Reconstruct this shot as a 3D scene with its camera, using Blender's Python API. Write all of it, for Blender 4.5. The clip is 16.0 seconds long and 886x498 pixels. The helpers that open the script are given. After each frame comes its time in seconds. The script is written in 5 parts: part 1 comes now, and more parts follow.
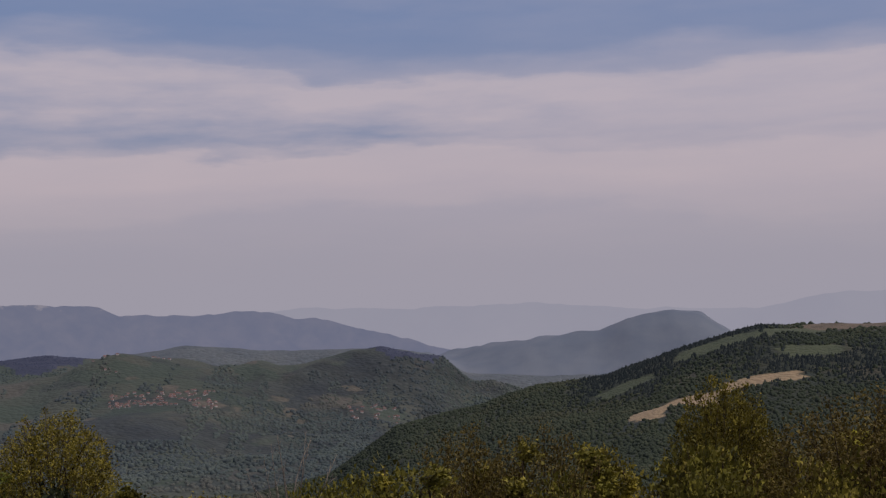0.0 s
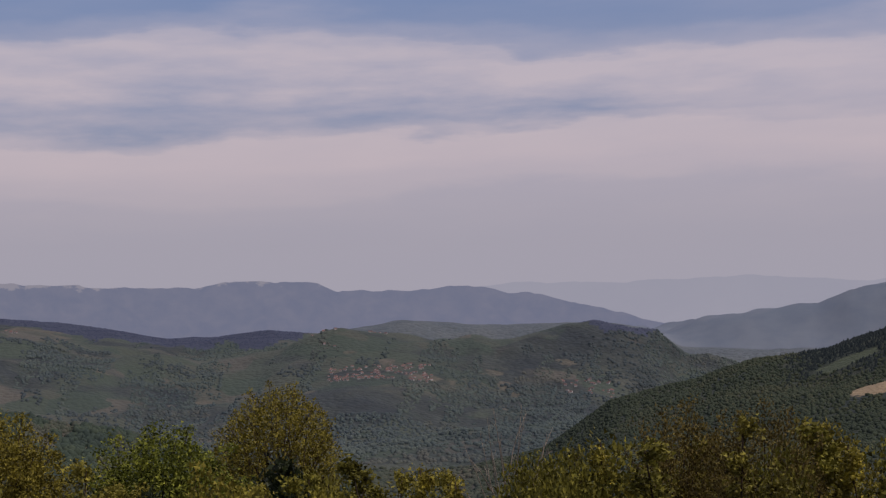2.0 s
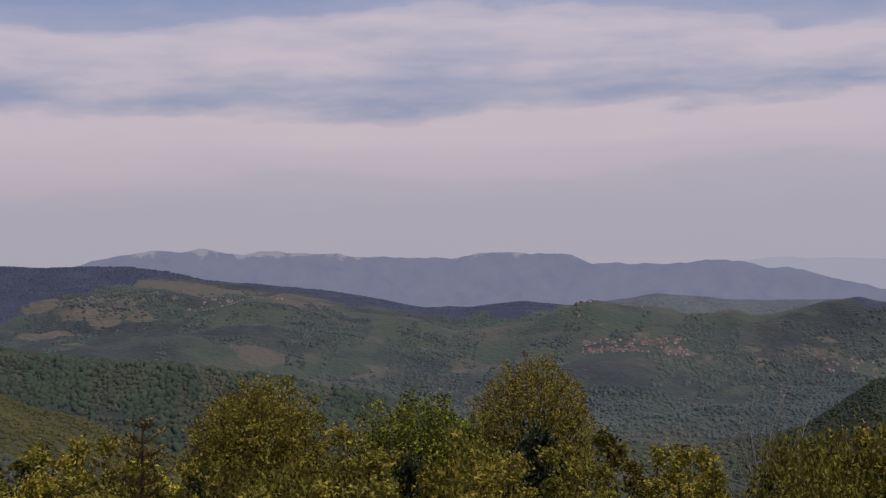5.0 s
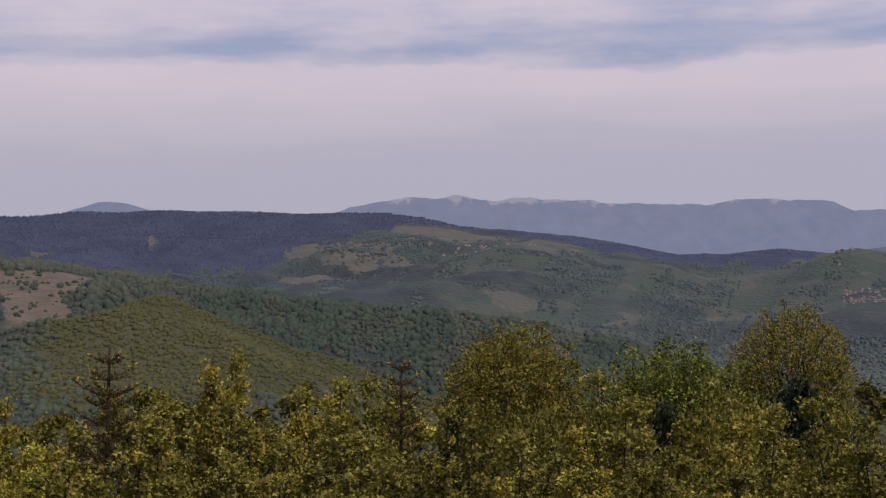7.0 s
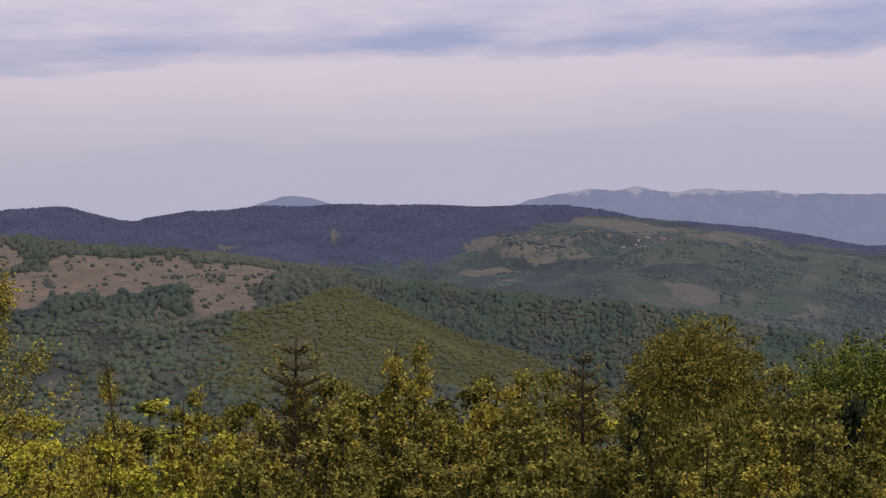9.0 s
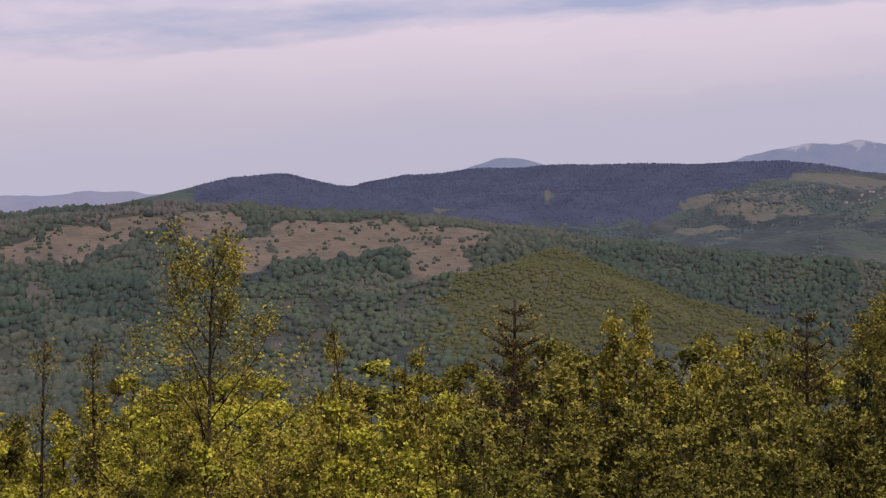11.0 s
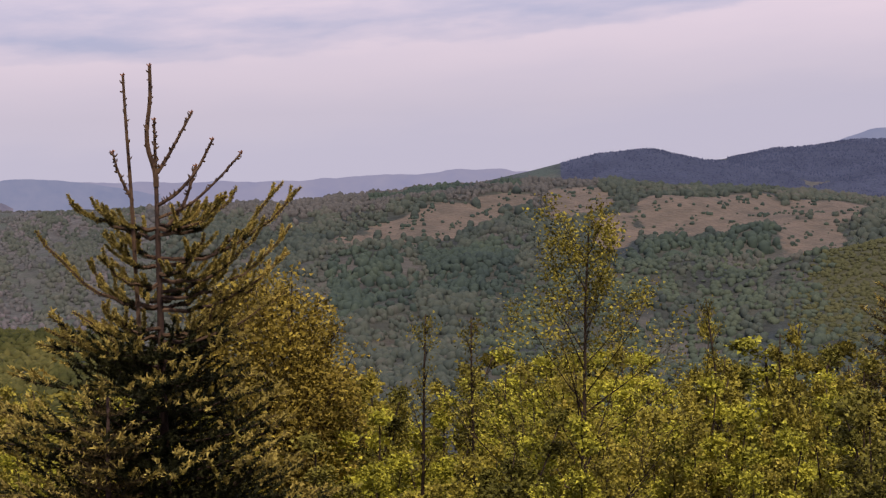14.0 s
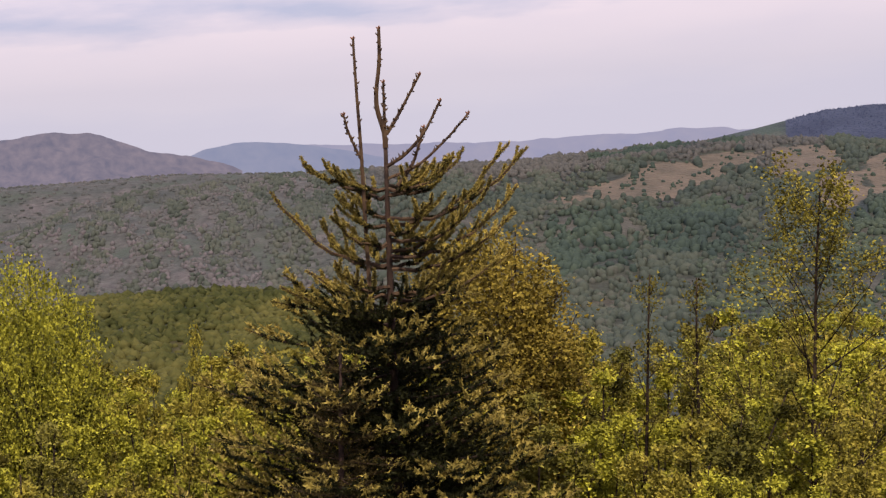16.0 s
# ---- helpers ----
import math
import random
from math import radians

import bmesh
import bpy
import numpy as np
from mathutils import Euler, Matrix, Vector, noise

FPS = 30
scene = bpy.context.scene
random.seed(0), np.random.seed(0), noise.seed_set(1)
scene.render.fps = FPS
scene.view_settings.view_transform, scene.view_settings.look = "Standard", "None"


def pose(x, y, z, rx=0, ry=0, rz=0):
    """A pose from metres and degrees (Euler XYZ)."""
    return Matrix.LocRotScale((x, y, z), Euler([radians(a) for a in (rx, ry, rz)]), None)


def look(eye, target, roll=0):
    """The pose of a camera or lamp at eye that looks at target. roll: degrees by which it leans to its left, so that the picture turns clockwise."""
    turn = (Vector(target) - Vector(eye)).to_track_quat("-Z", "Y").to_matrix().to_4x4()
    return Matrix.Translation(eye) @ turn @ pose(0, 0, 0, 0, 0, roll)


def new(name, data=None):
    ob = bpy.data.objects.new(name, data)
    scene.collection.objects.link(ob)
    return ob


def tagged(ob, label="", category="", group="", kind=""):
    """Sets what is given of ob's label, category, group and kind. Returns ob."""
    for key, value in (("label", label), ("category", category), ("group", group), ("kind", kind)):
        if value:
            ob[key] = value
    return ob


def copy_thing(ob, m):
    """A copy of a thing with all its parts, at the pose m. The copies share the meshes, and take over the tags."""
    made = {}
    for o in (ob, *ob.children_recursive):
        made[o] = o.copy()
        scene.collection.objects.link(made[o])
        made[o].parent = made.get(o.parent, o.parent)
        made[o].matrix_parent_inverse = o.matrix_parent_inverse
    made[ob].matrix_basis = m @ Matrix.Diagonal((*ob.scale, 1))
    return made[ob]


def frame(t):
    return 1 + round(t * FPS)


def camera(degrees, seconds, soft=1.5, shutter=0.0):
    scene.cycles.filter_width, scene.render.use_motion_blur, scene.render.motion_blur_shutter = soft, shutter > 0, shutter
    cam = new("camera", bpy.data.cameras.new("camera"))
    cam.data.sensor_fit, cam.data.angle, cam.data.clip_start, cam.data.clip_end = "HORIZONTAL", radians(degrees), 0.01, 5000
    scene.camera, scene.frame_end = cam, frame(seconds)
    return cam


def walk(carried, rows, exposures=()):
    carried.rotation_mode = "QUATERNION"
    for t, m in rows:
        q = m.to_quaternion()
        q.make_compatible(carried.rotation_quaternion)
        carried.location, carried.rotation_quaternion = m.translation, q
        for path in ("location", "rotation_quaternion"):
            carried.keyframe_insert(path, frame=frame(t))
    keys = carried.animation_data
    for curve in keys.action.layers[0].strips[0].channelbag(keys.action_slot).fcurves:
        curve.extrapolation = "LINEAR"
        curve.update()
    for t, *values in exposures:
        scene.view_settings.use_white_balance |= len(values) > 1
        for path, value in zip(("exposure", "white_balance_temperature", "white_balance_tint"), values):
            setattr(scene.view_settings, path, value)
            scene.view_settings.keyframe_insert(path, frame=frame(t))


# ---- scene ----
# The camera turns on the spot, held at arm's length, and so swings on a small arc.
EYE, ARM = 1.65, 0.35
cam = camera(33.83, 16.0, soft=1.3)
ROWS = [
    (0.0, 0.00, 3.00, -0.70),
    (0.5, 2.88, 2.81, -0.67),
    (1.0, 4.65, 2.45, -0.87),
    (1.5, 6.37, 0.91, -1.57),
    (2.0, 8.35, 2.10, -1.03),
    (2.5, 10.16, 1.76, -0.74),
    (3.0, 11.07, 1.26, -0.56),
    (3.5, 13.66, 0.75, -0.49),
    (4.0, 15.44, 1.25, -0.27),
    (6.5, 25.05, -0.21, 0.07),
    (7.0, 28.30, -1.02, 0.08),
    (7.5, 30.96, -1.98, -0.17),
    (8.0, 31.54, -1.78, -0.02),
    (8.5, 33.74, -1.34, -0.14),
    (9.0, 35.33, -1.31, -0.27),
    (9.5, 38.09, -2.01, -0.53),
    (12.0, 47.76, -2.65, -1.62),
    (12.5, 50.70, -2.81, -1.45),
    (13.0, 53.27, -3.01, -1.47),
    (13.5, 55.56, -3.01, -2.00),
    (14.0, 58.15, -3.19, -2.47),
    (14.5, 60.31, -3.54, -2.60),
    (15.0, 63.29, -3.73, -3.18),
    (15.5, 64.84, -4.05, -3.29),
    (16.0, 66.84, -4.34, -3.05),
]


def camera_pose(yaw, pitch, roll):
    a = radians(yaw)
    eye = Vector((-ARM * math.sin(a), ARM * (math.cos(a) - 1), EYE))
    p = radians(pitch)
    ahead = Vector((-math.sin(a) * math.cos(p), math.cos(a) * math.cos(p), math.sin(p)))
    return look(eye, eye + ahead, roll)


walk(cam, [(t, camera_pose(y, p, r)) for t, y, p, r in ROWS],
     exposures=[(t, e, float(np.interp(t, [4, 6.5, 9.5, 12, 14.5, 15.5], [6450, 6220, 6150, 6300, 6330, 6450])), float(np.interp(t, [4, 9.5, 12, 14.5, 15.5], [14, 15, 19, 19, 15]))) for t, e in ((0, -0.58), (0.5, -0.6), (1, -0.6), (1.5, -0.5), (2, -0.47), (2.5, -0.47), (3, -0.46), (4, -0.41), (6.5, -0.24), (7, -0.18), (7.5, -0.01), (8, 0.02), (8.5, -0.01), (9, -0.07), (9.5, 0.01), (12, 0.05), (13, 0.06), (14, 0.1), (15, 0.23), (15.5, 0.22), (16, 0.35))])

# ---------------------------------------------------------------- world and sun
SUN_ELEV, SUN_AZ = 57.0, -110.0      # degrees; azimuth to the left of the first view


def nodes_of(owner):
    owner.use_nodes = True
    tree = owner.node_tree
    tree.nodes.clear()
    return tree, tree.nodes, tree.links


def math_node(tree, op, a, b=None, c=None, clamp=False):
    n = tree.nodes.new("ShaderNodeMath")
    n.operation, n.use_clamp = op, clamp
    for slot, v in zip(n.inputs, (a, b, c)):
        if v is None:
            continue
        if isinstance(v, (int, float)):
            slot.default_value = v
        else:
            tree.links.new(v, slot)
    return n.outputs[0]


def ramp_node(tree, fac, stops, interp="LINEAR"):
    n = tree.nodes.new("ShaderNodeValToRGB")
    n.color_ramp.interpolation = interp
    el = n.color_ramp.elements
    while len(el) < len(stops):
        el.new(0.5)
    for e, (p, c) in zip(el, stops):
        e.position = p
        e.color = (*c, 1) if isinstance(c, tuple) else (c, c, c, 1)
    tree.links.new(fac, n.inputs[0])
    return n.outputs[0]


def noise_node(tree, vec, scale, detail=4, rough=0.55):
    n = tree.nodes.new("ShaderNodeTexNoise")
    n.inputs["Scale"].default_value = scale
    n.inputs["Detail"].default_value = detail
    n.inputs["Roughness"].default_value = rough
    if vec is not None:
        tree.links.new(vec, n.inputs["Vector"])
    return n.outputs[0]


def mix_node(tree, fac, a, b, blend="MIX"):
    n = tree.nodes.new("ShaderNodeMix")
    n.data_type, n.blend_type = "RGBA", blend
    for slot, v in ((n.inputs[0], fac), (n.inputs[6], a), (n.inputs[7], b)):
        if isinstance(v, (int, float)):
            slot.default_value = v
        elif isinstance(v, tuple):
            slot.default_value = (*v, 1)
        else:
            tree.links.new(v, slot)
    return n.outputs[2]


def build_world():
    w = bpy.data.worlds.new("sky")
    scene.world = w
    tree, nodes, links = nodes_of(w)
    sky = nodes.new("ShaderNodeTexSky")
    sky.sky_type, sky.sun_disc = "NISHITA", False
    sky.sun_elevation, sky.sun_rotation = radians(SUN_ELEV), radians(-SUN_AZ)
    sky.air_density, sky.dust_density = 1.0, 1.5
    coord = nodes.new("ShaderNodeTexCoord").outputs["Generated"]
    sep = nodes.new("ShaderNodeSeparateXYZ")
    links.new(coord, sep.inputs[0])
    x, y, z = sep.outputs
    elev = math_node(tree, "MULTIPLY", math_node(tree, "ARCSINE", z), 57.2958)
    azim = math_node(tree, "MULTIPLY", math_node(tree, "ARCTAN2", math_node(tree, "MULTIPLY", x, -1.0), y), 57.2958)
    turn = math_node(tree, "DIVIDE", math_node(tree, "ADD", azim, 20.0), 110.0, clamp=True)

    def edge_of(curve):
        """Elevation of a cloud edge by bearing."""
        stops = [((az + 20) / 110, e / 20) for az, e in curve]
        return math_node(tree, "MULTIPLY", ramp_node(tree, turn, stops, "B_SPLINE"), 20.0)

    def streaks(wide, high, scale, detail, depth, rough=0.55):
        comb = nodes.new("ShaderNodeCombineXYZ")
        # the streaks sink slowly towards the left
        links.new(math_node(tree, "MULTIPLY", azim, wide), comb.inputs[0])
        links.new(math_node(tree, "MULTIPLY", math_node(tree, "MULTIPLY_ADD", azim, 0.02, elev), high), comb.inputs[1])
        comb.inputs[2].default_value = depth
        return math_node(tree, "SUBTRACT", noise_node(tree, comb.outputs[0], scale, detail, rough), 0.5)

    def step_up(lo, hi):
        n = nodes.new("ShaderNodeMapRange")
        for slot, v in ((0, bent), (1, lo), (2, hi)):
            if isinstance(v, (int, float)):
                n.inputs[slot].default_value = v
            else:
                links.new(v, n.inputs[slot])
        return n.outputs[0]

    bank_foot = edge_of([(-20, 3.8), (-5, 4.2), (3, 4.5), (14, 4.0), (30, 3.1), (46, 2.5), (62, 1.4), (90, 1.0)])
    gap = edge_of([(-20, 7.7), (-1, 7.4), (5, 7.2), (14, 6.75), (25, 6.6), (38, 6.35), (49, 6.2), (64, 5.4), (79, 4.7), (90, 4.4)])
    clear_from = edge_of([(-20, 10.3), (-7, 10.0), (-1, 9.8), (4, 9.3), (10, 10.6), (17, 11.0), (24, 10.0), (31, 9.5), (44, 9.0), (64, 8.5), (90, 8.0)])
    # frayed edges: broad waves and fine streaks
    bent = math_node(tree, "MULTIPLY_ADD", streaks(0.10, 0.42, 1.3, 4, 3.7, 0.5), 2.3, elev)
    bent = math_node(tree, "MULTIPLY_ADD", streaks(0.26, 0.9, 1.4, 5, 8.1, 0.55), 0.8, bent)
    level = math_node(tree, "ADD", step_up(0.0, bank_foot), step_up(bank_foot, gap))
    level = math_node(tree, "ADD", level, math_node(tree, "ADD", step_up(gap, clear_from), step_up(clear_from, math_node(tree, "ADD", clear_from, 6.0))))
    bank = ramp_node(tree, math_node(tree, "DIVIDE", level, 4.0),
                     [(0.0, 0.28), (0.17, 0.34), (0.235, 0.46), (0.30, 0.76), (0.40, 0.95), (0.455, 0.95), (0.48, 0.5), (0.51, 0.16), (0.55, 0.36), (0.61, 0.72), (0.715, 0.93), (0.742, 0.72), (0.76, 0.32), (0.80, 0.05), (0.92, 0.1), (1.0, 0.45)], "EASE")
    # the gap closes to a thin veil in places, and veils drift over the clear sky
    fine = streaks(0.15, 0.75, 1.3, 5, 1.3, 0.55)
    near_gap = ramp_node(tree, math_node(tree, "DIVIDE", level, 4.0), [(0.0, 0.0), (0.28, 0.12), (0.44, 0.15), (0.49, 0.9), (0.58, 1.0), (0.70, 0.6), (0.80, 0.1), (1.0, 0.5)])
    veil = ramp_node(tree, turn, [(0.0, 0.85), (0.13, 0.7), (0.17, 0.3), (0.21, 0.0), (0.36, 0.06), (0.43, 0.0), (0.56, 0.06), (0.66, 0.12), (0.8, 0.06), (1.0, 0.06)], "B_SPLINE")
    cover = math_node(tree, "MULTIPLY_ADD", math_node(tree, "MULTIPLY", fine, 1.9), near_gap, bank)
    cover = math_node(tree, "MULTIPLY_ADD", math_node(tree, "MULTIPLY", veil, near_gap), math_node(tree, "SUBTRACT", 1.0, cover), cover, clamp=True)
    clear = mix_node(tree, 1.0, sky.outputs[0], (0.085, 0.085, 0.085), "MULTIPLY")
    low = ramp_node(tree, math_node(tree, "DIVIDE", elev, 12.0, clamp=True),
                    [(0.0, (0.525, 0.508, 0.567)), (0.2, (0.56, 0.515, 0.56)), (0.45, (0.70, 0.61, 0.65)), (0.7, (0.69, 0.62, 0.68)), (1.0, (0.64, 0.60, 0.69))])
    blue = mix_node(tree, 0.75, clear, (0.265, 0.365, 0.63))
    hazy = mix_node(tree, ramp_node(tree, math_node(tree, "DIVIDE", elev, 12.0, clamp=True), [(0.0, 1.0), (0.3, 0.9), (0.75, 0.25), (1.0, 0.0)]),
                    blue, (0.484, 0.467, 0.542))
    col = mix_node(tree, cover, hazy, low)
    bg = nodes.new("ShaderNodeBackground")
    links.new(col, bg.inputs[0])
    bg.inputs[1].default_value = 1.0
    out = nodes.new("ShaderNodeOutputWorld")
    links.new(bg.outputs[0], out.inputs[0])


build_world()
sun = new("sun", bpy.data.lights.new("sun", "SUN"))
sun.data.energy, sun.data.angle, sun.data.color = 3.5, radians(0.6), (1.0, 0.9, 0.74)
sa, se = radians(SUN_AZ), radians(SUN_ELEV)
sun_from = Vector((-math.sin(sa) * math.cos(se), math.cos(sa) * math.cos(se), math.sin(se))) * 200
sun.matrix_world = look(sun_from, (0, 0, 0))


# ---------------------------------------------------------------- materials
def surface(name, stops, scale=0.5, source="noise", rough=0.85, bump=0.0, bump_scale=8.0, translucent=0.0,
            object_shift=0.0, fine=0.0, fine_scale=10.0, canopy=0.0, spec=0.2, open_land=(), stands=(), fields=()):
    """A matt surface whose colour runs over stops by noise, by mesh island or by both."""
    m = bpy.data.materials.new(name)
    tree, nodes, links = nodes_of(m)
    coord = nodes.new("ShaderNodeTexCoord").outputs["Object"]
    geo = nodes.new("ShaderNodeNewGeometry")
    grain = noise_node(tree, coord, scale, 5, 0.6)
    if source == "island":
        # Noise tones whole clumps of leaves, imitating light and shade on them.
        fac = math_node(tree, "MULTIPLY_ADD", math_node(tree, "SUBTRACT", grain, 0.5), 1.9, math_node(tree, "MULTIPLY_ADD", geo.outputs["Random Per Island"], 0.55, 0.22), clamp=True)
    else:
        fac = math_node(tree, "MULTIPLY_ADD", math_node(tree, "SUBTRACT", grain, 0.5), 2.2, 0.5, clamp=True)
    if source == "cells":
        mid = noise_node(tree, coord, scale * 22, 2, 0.5)
        fac = math_node(tree, "MULTIPLY_ADD", math_node(tree, "SUBTRACT", grain, 0.5), 2.4, 0.5)
        fac = math_node(tree, "MULTIPLY_ADD", math_node(tree, "SUBTRACT", mid, 0.5), 0.9, fac)
        fac = math_node(tree, "MULTIPLY_ADD", math_node(tree, "SUBTRACT", geo.outputs["Random Per Island"], 0.5), 0.4, fac, clamp=True)
    if object_shift:
        rnd = nodes.new("ShaderNodeObjectInfo").outputs["Random"]
        fac = math_node(tree, "MULTIPLY_ADD", math_node(tree, "SUBTRACT", rnd, 0.5), object_shift, fac, clamp=True)
    col = ramp_node(tree, fac, stops)
    if fine:
        f = noise_node(tree, coord, fine_scale, 3, 0.6)
        v = ramp_node(tree, f, [(0.3, 1.0 - fine), (0.7, 1.0)])
        col = mix_node(tree, 1.0, col, v, "MULTIPLY")
    crowns = None
    if canopy:
        vor = nodes.new("ShaderNodeTexVoronoi")
        vor.inputs["Scale"].default_value = canopy
        links.new(coord, vor.inputs["Vector"])
        crowns = math_node(tree, "SUBTRACT", 1.0, vor.outputs["Distance"])
        col = mix_node(tree, 1.0, col, ramp_node(tree, noise_node(tree, vor.outputs["Position"], 0.9, 1), [(0.25, 0.78), (0.75, 1.12)]), "MULTIPLY")
    for tint, size, shift, most in stands:      # stands of another kind of tree
        f = noise_node(tree, coord, size, 5, 0.62)
        col = mix_node(tree, ramp_node(tree, f, [(shift, 0.0), (shift + 0.09, most)]), col, tint)
    for size, shift, stops_of in fields:        # parcels of farm land, each of its own colour
        vor = nodes.new("ShaderNodeTexVoronoi")
        vor.inputs["Scale"].default_value = size
        bend = nodes.new("ShaderNodeVectorMath")
        bend.operation = "MULTIPLY_ADD"
        wave = nodes.new("ShaderNodeTexNoise")
        wave.inputs["Scale"].default_value = size * 1.5
        links.new(coord, wave.inputs["Vector"])
        links.new(wave.outputs["Color"], bend.inputs[0])
        bend.inputs[1].default_value = (0.9 / size, 0.9 / size, 0)
        links.new(coord, bend.inputs[2])
        links.new(bend.outputs[0], vor.inputs["Vector"])
        parcel = nodes.new("ShaderNodeSeparateColor")
        links.new(vor.outputs["Color"], parcel.inputs[0])
        f = noise_node(tree, coord, size * 0.35, 4, 0.6)
        col = mix_node(tree, ramp_node(tree, f, [(shift, 0.0), (shift + 0.08, 0.9)]), col, ramp_node(tree, parcel.outputs[0], stops_of))
    for attr, lo, hi in open_land:
        at_n = nodes.new("ShaderNodeAttribute")
        at_n.attribute_name = attr
        edge = math_node(tree, "MULTIPLY_ADD", math_node(tree, "SUBTRACT", noise_node(tree, coord, 0.05, 5, 0.65), 0.5), 1.3, at_n.outputs["Fac"])
        mask = ramp_node(tree, edge, [(0.0, 0.0), (0.12, 1.0)])
        tone = ramp_node(tree, noise_node(tree, coord, 0.05, 6, 0.72), [(0.35, lo), (0.65, hi)])
        col = mix_node(tree, mask, col, tone)
    bsdf = nodes.new("ShaderNodeBsdfPrincipled")
    bsdf.inputs["Roughness"].default_value = rough
    bsdf.inputs["Specular IOR Level"].default_value = spec
    links.new(col, bsdf.inputs["Base Color"])
    if bump:
        b = nodes.new("ShaderNodeBump")
        b.inputs["Strength"].default_value, b.inputs["Distance"].default_value = bump, 0.3 / bump_scale
        links.new(noise_node(tree, coord, bump_scale, 4, 0.6), b.inputs["Height"])
        links.new(b.outputs[0], bsdf.inputs["Normal"])
    if canopy:
        b = nodes.new("ShaderNodeBump")
        b.inputs["Strength"].default_value, b.inputs["Distance"].default_value = 0.9, 0.35 / canopy
        links.new(crowns, b.inputs["Height"])
        links.new(b.outputs[0], bsdf.inputs["Normal"])
    shader = bsdf.outputs[0]
    if translucent:
        tr = nodes.new("ShaderNodeBsdfTranslucent")
        links.new(col, tr.inputs[0])
        mx = nodes.new("ShaderNodeMixShader")
        mx.inputs[0].default_value = translucent
        links.new(shader, mx.inputs[1])
        links.new(tr.outputs[0], mx.inputs[2])
        shader = mx.outputs[0]
    out = nodes.new("ShaderNodeOutputMaterial")
    links.new(shader, out.inputs[0])
    return m


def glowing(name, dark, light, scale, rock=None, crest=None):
    """Far slopes that glow in colours with the haze mixed in, for the backdrop alone."""
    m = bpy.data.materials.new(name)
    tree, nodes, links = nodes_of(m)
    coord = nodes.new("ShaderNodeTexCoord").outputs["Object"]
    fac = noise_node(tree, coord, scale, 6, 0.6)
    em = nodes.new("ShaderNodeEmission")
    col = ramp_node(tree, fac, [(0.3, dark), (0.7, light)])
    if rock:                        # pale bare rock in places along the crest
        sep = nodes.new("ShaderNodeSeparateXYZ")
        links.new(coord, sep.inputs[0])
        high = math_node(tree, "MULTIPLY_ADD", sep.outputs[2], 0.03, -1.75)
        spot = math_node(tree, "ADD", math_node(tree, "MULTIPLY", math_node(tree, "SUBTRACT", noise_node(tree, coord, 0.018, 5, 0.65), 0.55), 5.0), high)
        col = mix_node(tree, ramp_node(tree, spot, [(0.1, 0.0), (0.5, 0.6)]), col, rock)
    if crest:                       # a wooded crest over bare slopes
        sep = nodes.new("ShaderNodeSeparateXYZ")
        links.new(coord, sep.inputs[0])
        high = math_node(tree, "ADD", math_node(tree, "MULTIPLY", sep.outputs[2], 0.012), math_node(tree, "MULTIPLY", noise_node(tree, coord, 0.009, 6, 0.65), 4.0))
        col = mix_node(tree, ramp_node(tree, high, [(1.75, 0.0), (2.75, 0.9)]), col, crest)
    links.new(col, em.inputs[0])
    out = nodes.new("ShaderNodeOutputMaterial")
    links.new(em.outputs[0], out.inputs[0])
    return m


